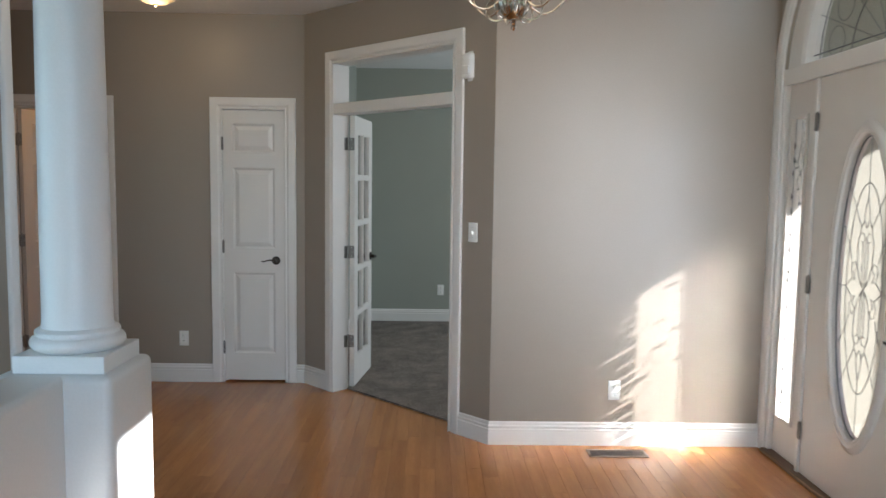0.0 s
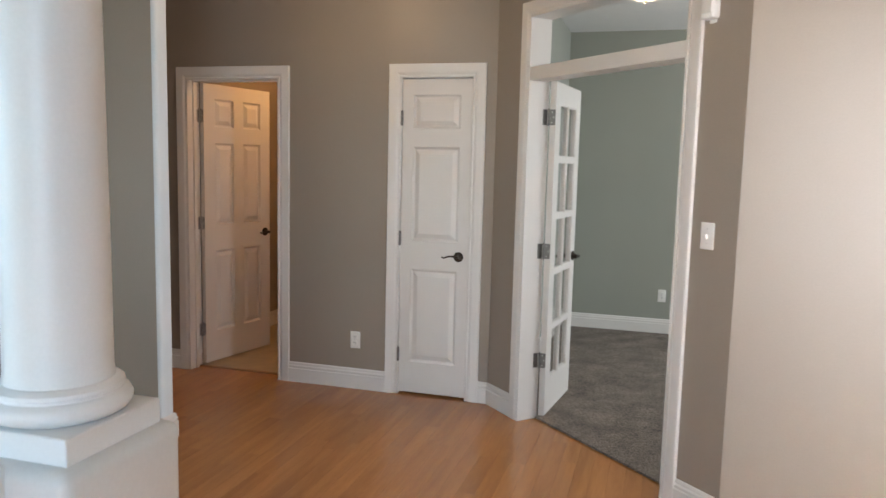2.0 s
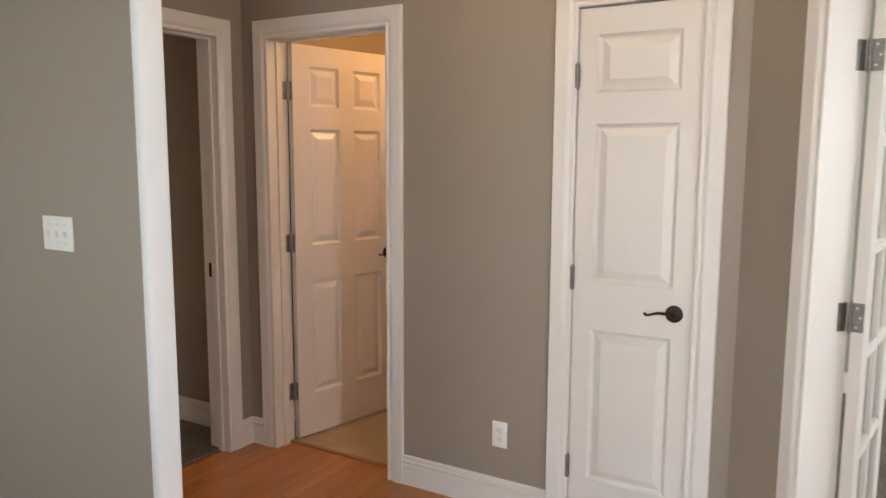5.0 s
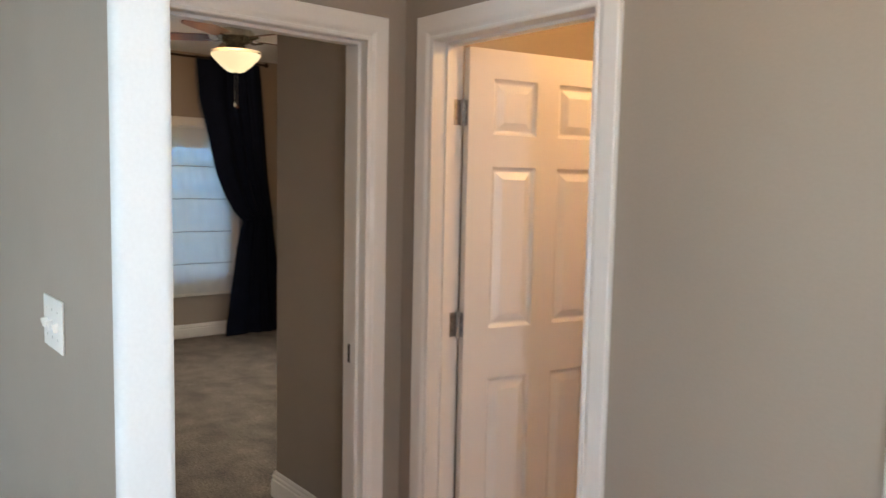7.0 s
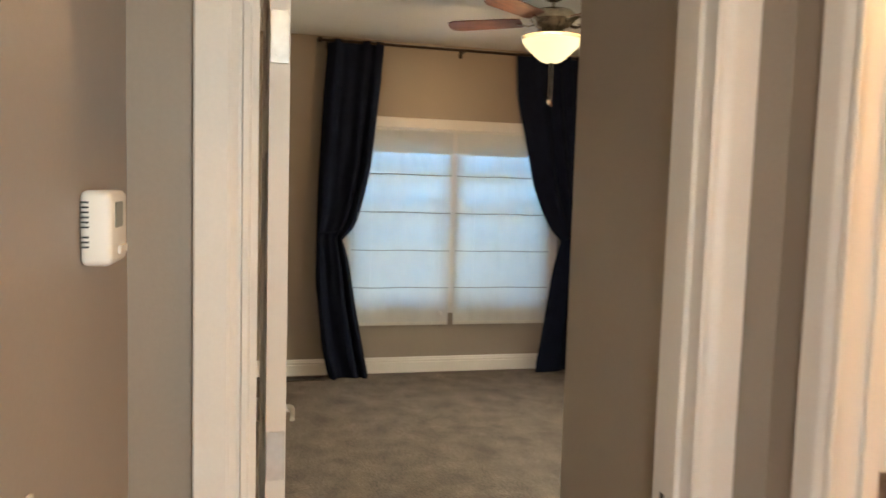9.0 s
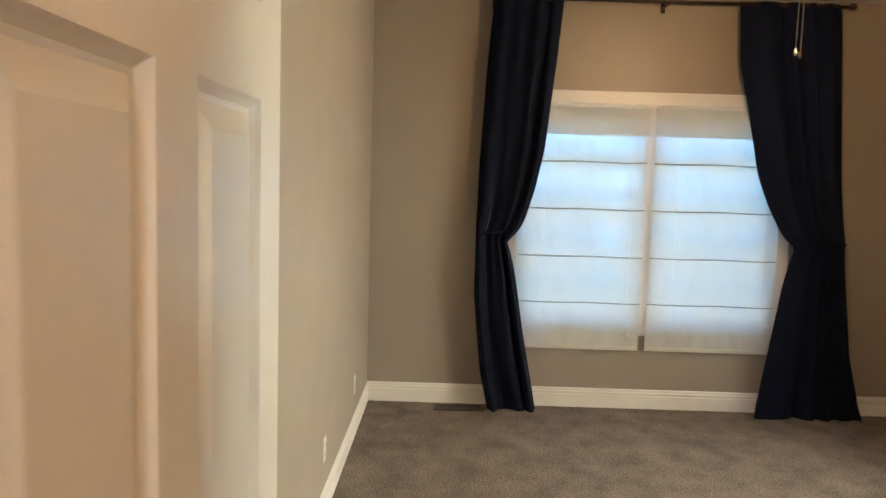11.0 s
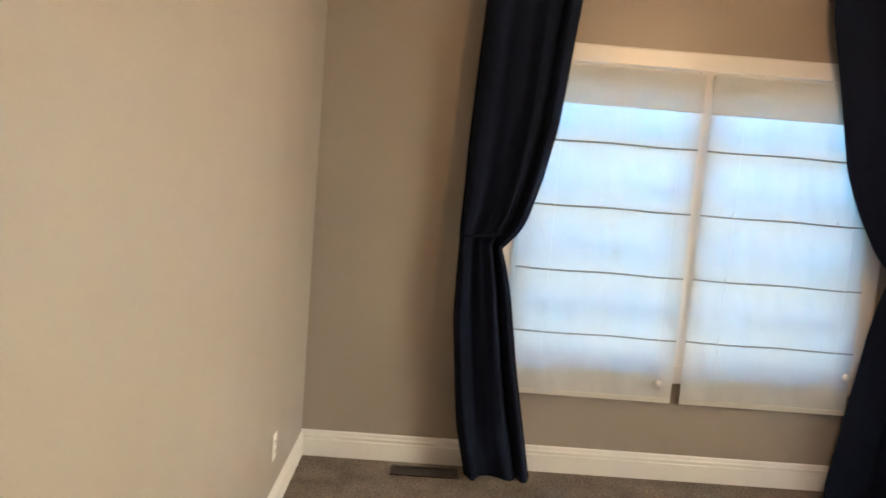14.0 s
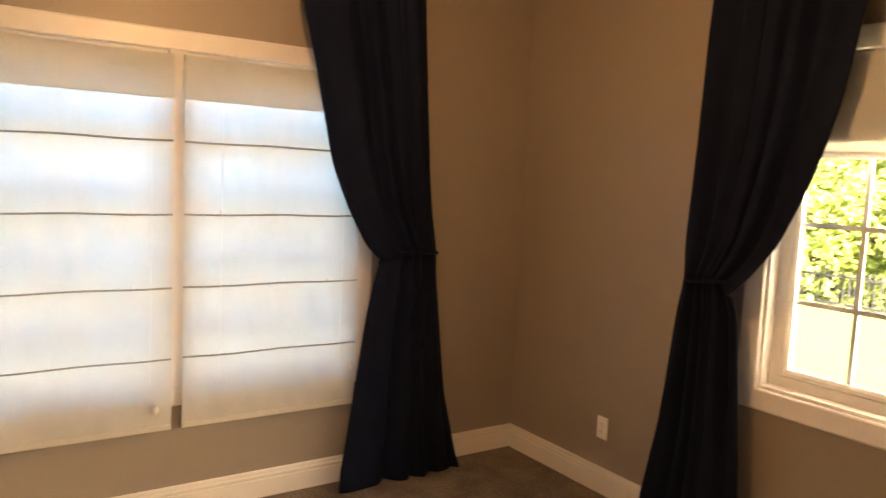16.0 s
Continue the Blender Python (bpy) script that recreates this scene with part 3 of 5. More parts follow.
for a, b, c, e in holes:
    bm = bmesh.new()
    for x0, x1, z0, z1 in ((a, a + 0.009, c, e), (b - 0.009, b, c, e), (a + 0.009, b - 0.009, c, c + 0.009), (a + 0.009, b - 0.009, e - 0.009, e)):
        box(bm, x0, x1, 0.004, T - 0.004, z0, z1)
    g = part("pane", boxed(a, b, 0.015, 0.019, c, e), GLASS, leaf)
    g.visible_shadow = False
    part("glazing_bead", bm, DOOR_PAINT, leaf)
lever(leaf, lw - 0.055, 0.92, -1, -1, BRONZE)
lever(leaf, lw - 0.055, 0.92, 1, -1, BRONZE)
hm = leaf.matrix_world
for z in (0.36, 1.02, 1.80):
    hinge(d4, 0.012, 0.126, z)
    plates(d4, pose(0.0005, 0.122, z, 0, 0, -90))
    plates(leaf, pose(-0.001, 0.034, z - 0.02, 0, 0, -90))
# white door in the office's side wall
d5 = door_set("door_5", (XO, YA + 0.05), (XO, YO), 0.24, 0.96, 2.03, 0.1, "white six-panel door shut in the office side wall", 0.04, False)
panel_leaf(d5, 0.714, 2.01, T, six_panels(0.714), pose(0.003, 0.01, 0.016))


# ---- entry door unit ----
E0, _ = frame_of((XE, YC), (XE, -2.7))
entry = thing("door_6", E0, "white entry door with oval leaded glass, sidelights and arched transom", "front door", kind="structure")
# frame members
bm = bmesh.new()
D0, D1 = EC - 0.455, EC + 0.455
for x0, x1 in ((EC - ER, EC - ER + 0.03), (D0 - 0.028, D0), (D1, D1 + 0.028), (EC + ER - 0.03, EC + ER)):
    box(bm, x0, x1, 0.0, 0.14, 0.0, 2.092, 0.003, 1)
box(bm, EC - ER, EC + ER, -0.004, 0.14, 2.092, 2.185, 0.005, 2)
part("frame", bm, WHITE, entry)
part("threshold", boxed(EC - ER, EC + ER, -0.03, 0.15, 0.0, 0.022, 0.006, 2), mat("bronze_threshold", (0.20, 0.12, 0.06), 0.4, metal=0.6), entry, "bronze threshold")


def arc_sweep(bm, cx, cz, r, profile, a0=0.0, a1=math.pi, n=40, y=0.0):
    rings = []
    for i in range(n + 1):
        a = a0 + (a1 - a0) * i / n
        rings.append([bm.verts.new((cx + (r + u) * math.cos(a), y - d, cz + (r + u) * math.sin(a))) for u, d in profile])
    k = len(profile)
    for p, q in zip(rings, rings[1:]):
        for j in range(k):
            bm.faces.new((p[j], p[(j + 1) % k], q[(j + 1) % k], q[j]))
    bmesh.ops.recalc_face_normals(bm, faces=bm.faces[:])
    return bm


bm = bmesh.new()
arc_sweep(bm, EC, 2.13, ER, CASE)
for side in (-1, 1):
    rings = [[bm.verts.new((EC + side * (ER + u), -d, z)) for u, d in CASE] for z in (0.0, 2.13)]
    for j in range(len(CASE)):
        bm.faces.new((rings[0][j], rings[0][(j + 1) % len(CASE)], rings[1][(j + 1) % len(CASE)], rings[1][j]))
bmesh.ops.recalc_face_normals(bm, faces=bm.faces[:])
part("casing", bm, WHITE, entry)
bm = arc_sweep(bmesh.new(), EC, 2.185, 0.665, [(0.0, -0.055), (0.0, -0.03), (0.03, -0.02), (0.17, -0.02), (0.17, -0.12), (0.0, -0.12)])
part("arch_frame", bm, WHITE, entry)


def fan_disc(r, y0, y1, n=32):
    bm = bmesh.new()
    lo, hi = [[bm.verts.new((EC + r * math.cos(math.pi * i / n), y, 2.185 + r * math.sin(math.pi * i / n))) for i in range(n + 1)] for y in (y0, y1)]
    bm.faces.new(lo)
    bm.faces.new(list(reversed(hi)))
    for i in range(n + 1):
        j = (i + 1) % (n + 1)
        bm.faces.new((lo[i], hi[i], hi[j], lo[j]))
    return bm


def no_shadow(ob):
    ob.visible_shadow = False
    return ob


fan_pane = no_shadow(part("transom_pane", fan_disc(0.67, 0.075, 0.081), GLASS_TEX, entry, "leaded arched transom glass"))
bm = bmesh.new()
for r in (0.60, 0.3):
    tube([(EC + r * math.cos(math.pi * i / 24), 0.074, 2.185 + r * math.sin(math.pi * i / 24)) for i in range(25)], 0.0035, 6, bm)
for i in range(1, 8):
    a = math.pi * i / 8
    tube([(EC + r * math.cos(a), 0.074, 2.185 + r * math.sin(a)) for r in (0.0, 0.3, 0.6, 0.67)], 0.0022, 6, bm)
for i in range(8):
    a = math.pi * (i + 0.5) / 8
    tube([(EC + 0.45 * math.cos(a) + 0.075 * math.cos(q), 0.074, 2.185 + 0.45 * math.sin(a) + 0.075 * math.sin(q)) for q in [2 * math.pi * k / 14 for k in range(14)]], 0.0022, 6, bm, closed=True)
tube([(EC - 0.66, 0.074, 2.235), (EC + 0.66, 0.074, 2.235)], 0.0035, 6, bm)
part("leading", bm, LEAD, fan_pane)
# sidelights
for side in (0, 1):
    x0, x1 = (EC - ER + 0.03, D0 - 0.028) if side == 0 else (D1 + 0.028, EC + ER - 0.03)
    g0, g1 = (0.135, 0.300) if side == 0 else (2 * EC - 0.300, 2 * EC - 0.135)
    sl = part("sidelight", slab_mesh(x1 - x0, 2.07, 0.04, [(g0 - x0, g1 - x0, 0.215, 1.885)]), DOOR_PAINT, entry, "white sidelight with narrow leaded glass")
    sl.location = (x0, 0.03, 0.022)
    bm = casing_mesh(g1 - g0, 1.885, True, 0.215, [(0.0, 0.0), (0.0, 0.008), (0.008, 0.012), (0.018, 0.008), (0.02, 0.0)])
    ob = part("glass_frame", bm, DOOR_PAINT, sl)
    ob.location = (g0 - x0, 0, 0)
    pane = no_shadow(part("pane", boxed(g0 - x0, g1 - x0, 0.018, 0.023, 0.215, 1.885), GLASS_TEX, sl))
    bm = bmesh.new()
    a, b = g0 - x0, g1 - x0
    mid = (a + b) / 2
    for k in range(4):
        z = 0.36 + k * 0.38
        for dz, w, hh in ((0.0, 0.026, 0.05), (0.075, 0.036, 0.075), (0.15, 0.026, 0.05)):
            tube([(mid, 0.017, z + dz), (mid + w, 0.017, z + dz + hh), (mid, 0.017, z + dz + 2 * hh), (mid - w, 0.017, z + dz + hh)], 0.0017, 6, bm, closed=True)
        tube([(mid, 0.017, z + 0.25), (mid, 0.017, min(z + 0.38, 1.87))], 0.0017, 6, bm)
        for x, w in ((a + 0.012, 0.026), (b - 0.012, -0.026)):
            tube([(x, 0.017, z + 0.15), (mid - w * 1.3, 0.017, z + 0.15)], 0.0017, 6, bm)
    for x in (a + 0.012, b - 0.012):
        tube([(x, 0.017, 0.215), (x, 0.017, 1.885)], 0.0017, 6, bm)
    part("leading", bm, LEAD, sl)
    # cut pieces added to block sun; ragged gaps shape the streaks on the wall
    cuts = random.Random(5 + side)
    rings = []
    inner = b - 0.084 if side == 0 else a + 0.084      # border of cut pieces beside the clear glass
    outer = b if side == 0 else a
    z, last = 0.245, (0.215, 0.0, inner)
    while z < 1.87:
        tall, reach = cuts.choice((0.006, 0.010, 0.016, 0.026)), inner + (outer - inner) * cuts.uniform(0.25, 1.0)
        rings.append([(inner, last[0] + last[1]), (inner, z - tall), (reach, z), (outer, z + 0.002), (outer, last[0] + 0.004), (last[2], last[0])])
        last = (z, tall, reach)
        z += cuts.uniform(0.035, 0.085)
    near = a if side == 0 else b
    for k in range(16):
        z = 0.26 + 0.1 * k + cuts.uniform(-0.03, 0.03)
        rings.append([(near, z - 0.02), (near + (inner - near) * cuts.uniform(0.1, 0.42), z), (near, z + 0.025)])
    for k in range(9):
        cx, z, hh = near + (inner - near) * cuts.uniform(0.3, 0.9), 0.3 + 0.17 * k + cuts.uniform(-0.05, 0.05), cuts.uniform(0.006, 0.014)
        rings.append([(cx - 0.012, z - hh), (cx + 0.012, z - hh * 0.4), (cx + 0.010, z + hh), (cx - 0.010, z + hh * 0.5)])
    for ring in rings:
        bm = bmesh.new()
        lo = [bm.verts.new((x, 0.0165, q)) for x, q in ring]
        cx, cz = sum(p[0] for p in ring) / len(ring), sum(p[1] for p in ring) / len(ring)
        top = bm.verts.new((cx, 0.011, cz))
        bm.faces.new(list(reversed(lo)))
        for i in range(len(lo)):
            bm.faces.new((lo[i], lo[(i + 1) % len(lo)], top))
        bmesh.ops.recalc_face_normals(bm, faces=bm.faces[:])
        part("bevel", bm, GLASS, sl)
# door leaf with an oval opening
W6, H6, OA, OB, OZ = 0.906, 2.065, 0.222, 0.714, 1.045
ang = sorted({*[2 * math.pi * i / 72 for i in range(72)], *[math.atan2(sz * 1.0, sx * 1.0) % (2 * math.pi) for sx, sz in ((W6 / 2, H6 - OZ), (-W6 / 2, H6 - OZ), (-W6 / 2, -OZ), (W6 / 2, -OZ))]})
bm = bmesh.new()
rings = []
for a in ang:
    dx, dz = math.cos(a), math.sin(a)
    k = min(W6 / 2 / abs(dx) if abs(dx) > 1e-9 else 9, (H6 - OZ) / dz if dz > 1e-9 else 9, OZ / -dz if dz < -1e-9 else 9)
    e = 1 / math.sqrt((dx / OA) ** 2 + (dz / OB) ** 2)
    rings.append([bm.verts.new((W6 / 2 + q * dx, y, OZ + q * dz)) for q, y in ((e, 0), (k, 0), (k, 0.044), (e, 0.044))])
for p, q in zip(rings, rings[1:] + rings[:1]):
    for j in range(4):
        bm.faces.new((p[j], p[(j + 1) % 4], q[(j + 1) % 4], q[j]))
bmesh.ops.recalc_face_normals(bm, faces=bm.faces[:])
leaf6 = part("leaf", bm, DOOR_PAINT, entry)
leaf6.location = (D0 + 0.002, 0.012, 0.024)


def oval(a, b, n=64, y=0.0):
    return [(W6 / 2 + a * math.cos(2 * math.pi * i / n), y, OZ + b * math.sin(2 * math.pi * i / n)) for i in range(n)]


bm = bmesh.new()
prof = [(-0.004, 0.0), (-0.004, 0.006), (0.006, 0.016), (0.02, 0.013), (0.03, 0.018), (0.045, 0.014), (0.06, 0.006), (0.064, 0.0)]
rings = []
for i in range(72):
    a = 2 * math.pi * i / 72
    rings.append([bm.verts.new((W6 / 2 + (OA + u) * math.cos(a), -d, OZ + (OB + u) * math.sin(a))) for u, d in prof])
for p, q in zip(rings, rings[1:] + rings[:1]):
    for j in range(len(prof) - 1):
        bm.faces.new((p[j], p[j + 1], q[j + 1], q[j]))
bmesh.ops.recalc_face_normals(bm, faces=bm.faces[:])
part("oval_moulding", bm, DOOR_PAINT, leaf6, "moulded white oval frame", True)
bm = bmesh.new()
f, k = [[bm.verts.new(p) for p in oval(OA, OB, y=y)] for y in (0.018, 0.024)]
bm.faces.new(f)
bm.faces.new(list(reversed(k)))
for i in range(64):
    bm.faces.new((f[i], k[i], k[(i + 1) % 64], f[(i + 1) % 64]))
oval_pane = no_shadow(part("oval_pane", bm, GLASS_OVAL, leaf6, "oval leaded glass"))
bm = bmesh.new()
yy = 0.016
tube(oval(OA - 0.007, OB - 0.01, y=yy), 0.0035, 6, bm, closed=True)
tube(oval(0.142, 0.49, y=yy), 0.002, 6, bm, closed=True)
came = lambda pts, sx, sz, closed=False: tube([(W6 / 2 + sx * u, yy, OZ + sz * v) for u, v in pts], 0.0018, 6, bm, closed=closed)
drop = [(0.0, 0.285), (0.016, 0.31), (0.021, 0.34), (0.015, 0.375), (0.0, 0.425)]
for sx in (-1, 1):
    for sz in (-1, 1):
        # lyre, curl, spear, leaves and spokes, mirrored four ways
        came([(-0.03, -0.03), (0.0, 0.0), (0.035, 0.045), (0.055, 0.10), (0.062, 0.17), (0.06, 0.225), (0.045, 0.255), (0.02, 0.258), (0.006, 0.235), (0.02, 0.212), (0.036, 0.222)], sx, sz)
        came([(0.012, 0.012), (0.022, 0.10), (0.020, 0.21)], sx, sz)
        came(drop, sx, sz)
        came([(0.045, 0.255), (0.042, 0.285), (0.02, 0.318)], sx, sz)
        came([(0.058, 0.10), (0.075, 0.125), (0.098, 0.115), (0.105, 0.08), (0.09, 0.045), (0.066, 0.035), (0.082, 0.075)], sx, sz, True)
        came([(0.09, 0.045), (0.118, 0.022), (0.142, 0.0)], sx, sz)
        came([(0.105, 0.13), (0.13, 0.20), (0.182, 0.285)], sx, sz)
        came([(0.042, 0.285), (0.085, 0.36), (0.148, 0.475)], sx, sz)
    came([(0.142, 0.0), (0.2, 0.0)], sx, 1)
for sz in (-1, 1):
    came([(0, 0.012), (0, 0.23)], 1, sz)
    came([(0, 0.425), (0, 0.715)], 1, sz)
part("leading", bm, LEAD, oval_pane)
lever(leaf6, W6 - 0.07, 0.86, -1, -1)
for z in (0.25, 1.03, 1.87):
    hinge(entry, D0 - 0.002, 0.006, z)
    ob = part("hinge_plate", boxed(D0 - 0.014, D0 + 0.016, -0.001, 0.001, z - 0.045, z + 0.045), STEEL, entry)


# ---- half wall, column ----
bm = bmesh.new()
half = tagged(part("half_wall", boxed(-1.045, -0.875, -2.55, 2.23, 0, 0.985, 0.02, 4), PAINT_PALE_DAYLIT, smooth=True), "pale painted half wall with rounded edges", "half wall", kind="structure")
pedestal = tagged(part("pedestal", boxed(-1.075, -0.745, 2.2, 2.515, 0, 0.985, 0.024, 4), PAINT_PALE_DAYLIT, smooth=True), "pale painted drywall pedestal under the column", "pedestal", kind="structure")
col = thing("column", pose(-0.904, 2.36, 0.985), "round white tapered column on a square plinth", "column")
part("plinth", boxed(-0.128, 0.128, -0.125, 0.125, 0.0, 0.05, 0.002, 1), COLUMN_PAINT, col)
part("base", lathe([(0.108, 0.05), (0.121, 0.056), (0.129, 0.067), (0.130, 0.077), (0.124, 0.088), (0.113, 0.093), (0.112, 0.097), (0.116, 0.101), (0.115, 0.108), (0.107, 0.113), (0.102, 0.117)], 64), COLUMN_PAINT, col, "", True)
part("shaft", lathe([(0.099, 0.117), (0.096, 0.135), (0.095, 0.4), (0.090, 1.0), (0.083, 1.6)], 64), COLUMN_PAINT, col, "", True)
part("capital", lathe([(0.083, 1.6), (0.093, 1.61), (0.093, 1.63), (0.083, 1.64), (0.108, 1.68), (0.122, 1.70), (0.122, 1.755)], 64), COLUMN_PAINT, col, "", True)



# ---- windows ----
def window_unit(name, m, w, h, label, units, muntin_x, muntin_z, bar=0.009, stile=0.062, proud=0.018):
    """A casement window in an opening w by h, at m: x along the wall, y outwards, z up."""
    ob = thing(name, m, label, "window", kind="structure")
    prof = [(0.0, 0.0), (0.0, 0.014), (0.006, 0.018), (0.078, 0.019), (0.086, 0.015), (0.086, 0.0)]
    part("casing", casing_mesh(w, h, True, 0.0, prof), WHITE, ob)
    bm = bmesh.new()
    for q in ((0, 0.014, 0, h), (w - 0.014, w, 0, h)):
        box(bm, q[0], q[1], 0.001, 0.10, q[2], q[3])
    box(bm, 0.014, w - 0.014, 0.001, 0.10, 0, 0.014)
    box(bm, 0.014, w - 0.014, 0.001, 0.10, h - 0.014, h)
    part("jamb_liner", bm, WHITE, ob)
    uw = (w - 0.028) / units
    if units > 1:
        part("mullion_casing", boxed(w / 2 - 0.4 * stile - 0.02, w / 2 + 0.4 * stile + 0.02, -proud, 0.05, 0.0, h, 0.003, 2), WHITE, ob)
    for k in range(units):
        x0 = 0.014 + k * uw
        sash = part("sash", slab_mesh(uw, h - 0.028, 0.05, [(stile, uw - stile, stile, h - 0.028 - stile)]), VINYL, ob)
        sash.location = (x0, 0.055, 0.014)
        bm = casing_mesh(uw - 2 * stile, h - 0.028 - stile, True, stile, [(-0.014, -0.012), (-0.014, -0.004), (0.0, 0.004), (0.012, 0.006), (0.02, 0.0)])
        b = part("sash_bead", bm, VINYL, sash)
        b.location = (stile, 0, 0)
        bm = bmesh.new()
        for mx in muntin_x:
            box(bm, mx - 0.009, mx + 0.009, 0.022, 0.034, stile - 0.002, h - 0.026 - stile)
        for mz in muntin_z:
            box(bm, stile - 0.002, uw - stile + 0.002, 0.023, 0.033, mz - bar, mz + bar)
        part("muntins", bm, MUNTIN, sash)
        no_shadow(part("pane", boxed(stile - 0.002, uw - stile + 0.002, 0.026, 0.030, stile - 0.002, h - 0.026 - stile), GLASS, sash))
        part("latch", boxed(uw - 0.30, uw - 0.22, -0.022, -0.001, 0.012, 0.028, 0.004, 2), VINYL, sash, "small white crank latch")
    return ob


mw, _ = frame_of((XW, WY0), (XW, WY1))
window_unit("window_1", mw @ Matrix.Translation((0, 0, WZW)), WY1 - WY0, WZ1 - WZW, "white twin casement window behind cream roman shades", 2, (0.42,), (0.273, 0.566, 0.856, 1.146), 0.030, 0.044, 0.022)
mn, _ = frame_of((NX0, YR), (NX1, YR))
window_unit("window_2", mn @ Matrix.Translation((0, 0, WZ0)), NX1 - NX0, 2.09 - WZ0, "white casement window with grey muntins facing the garden", 2, (0.31, 0.55), (0.35, 0.66, 0.97))


# ---- roman shades ----
def cloth_sheet(w, z0, z1, wrinkle, nx=44, nz=90, seed=0.0, ribs=(), thick=0.0012):
    """A hanging sheet in the xz plane with soft wrinkles and a slight billow between its ribs."""
    bm = bmesh.new()
    grid = []
    for i in range(nx + 1):
        col = []
        for k in range(nz + 1):
            x, z = w * i / nx, z0 + (z1 - z0) * k / nz
            y = wrinkle * (noise.noise((x * 5 + seed, z * 2.2, seed)) + 0.5 * noise.noise((x * 14 + seed, z * 4 + x * 5, 3.1)) + 0.22 * noise.noise((x * 34 + z * 9, z * 7 - x * 6, seed)))
            for r in ribs:
                y *= 1 - 0.75 * math.exp(-((z - r) / 0.03) ** 2)
            col.append(bm.verts.new((x, y, z)))
        grid.append(col)
    for i in range(nx):
        for k in range(nz):
            bm.faces.new((grid[i][k], grid[i + 1][k], grid[i + 1][k + 1], grid[i][k + 1]))
    return bm


RIBS = (0.735, 1.045, 1.36, 1.67)


def roman_shade(m, w, seed, knob_x, label):
    ob = thing("roman_shade", m, label, "roman shade", "shades of the west window")
    part("cloth", cloth_sheet(w, 0.435, 2.028, 0.013, seed=seed, ribs=RIBS), SHADE, ob, "", True)
    for z in RIBS:
        bm = tube([(0.0015 + (w - 0.003) * i / 20, -0.004 + 0.0012 * math.sin(i * 1.7 + seed), z + 0.0022 * math.sin(i * 0.5 + seed + z)) for i in range(21)], 0.0042, 6)
        part("rib", bm, RIB, ob)
    part("hem_bar", boxed(0.0, w, -0.006, 0.004, 0.42, 0.445, 0.003, 2), SHADE_FOLD, ob)
    head = part("header_fold", cloth_sheet(w, 1.845, 2.02, 0.003, 30, 8, seed + 3), SHADE, ob, "", True)
    head.location = (0, -0.018, 0)
    part("header_hem", tube([(0.002, -0.018, 1.846), (w / 2, -0.0185, 1.845), (w - 0.002, -0.018, 1.846)], 0.002, 6), SHADE_FOLD, ob)
    part("headrail", boxed(0.0, w, -0.004, 0.012, 2.006, 2.03, 0.002, 1), SHADE_FOLD, ob)
    bm = bmesh.new()
    for cx in (0.16, w - 0.09):
        tube([(cx, -0.009, 2.0), (cx + 0.003, -0.011, 1.3), (cx, -0.009, 0.62)], 0.0012, 5, bm)
    part("cord", bm, PLASTIC, ob)
    for z in RIBS[:3]:
        for cx in (0.16, w - 0.16):
            part("ring", boxed(cx - 0.004, cx + 0.004, -0.010, -0.004, z + 0.002, z + 0.022, 0.002, 2), VINYL, ob)
    part("cord_knob", lathe([(0.004, -0.02), (0.013, -0.012), (0.016, 0.0), (0.012, 0.014), (0.004, 0.02)], 16, at=(knob_x, -0.018, 0.52 if seed < 5 else 0.617)), PLASTIC, ob, "", True)
    return ob


SX = XW + 0.043
ms = Matrix.Translation((SX, 5.53, 0)) @ Matrix.Rotation(math.pi / 2, 4, "Z")
roman_shade(ms, 0.825, 1.3, 0.755, "cream roman shade lowered over the window, backlit")
ms = Matrix.Translation((SX, 6.40, 0)) @ Matrix.Rotation(math.pi / 2, 4, "Z")
roman_shade(ms, 0.838, 7.7, 0.807, "cream roman shade lowered over the window, backlit, cord by its edge")
# raised shade over the garden window
rs = thing("roman_shade", pose(NX0 + 0.012, YR - 0.03, 0), "cream roman shade drawn up in folds", "roman shade")
wn = NX1 - NX0 - 0.024
for k in range(4):
    y = -0.007 * k - 0.004
    part("fold", boxed(0, wn, y - 0.005, y, (1.885, 1.80, 1.76, 1.715)[k], 2.085 - 0.004 * k, 0.002, 1), SHADE, rs)
part("hem_bar", boxed(0, wn, -0.034, -0.026, 1.70, 1.725, 0.003, 2), SHADE, rs)


# ---- curtains ----
def between(table, z):
    """Linear reading of (z, value) pairs, smoothed a little."""
    def at(q):
        for (z0, a), (z1, b) in zip(table, table[1:]):
            if z0 >= q >= z1:
                return a + (b - a) * (z0 - q) / (z0 - z1)
        return table[0][1] if q > table[0][0] else table[-1][1]
    return sum(at(z + d) for d in (-0.03, 0.0, 0.03)) / 3


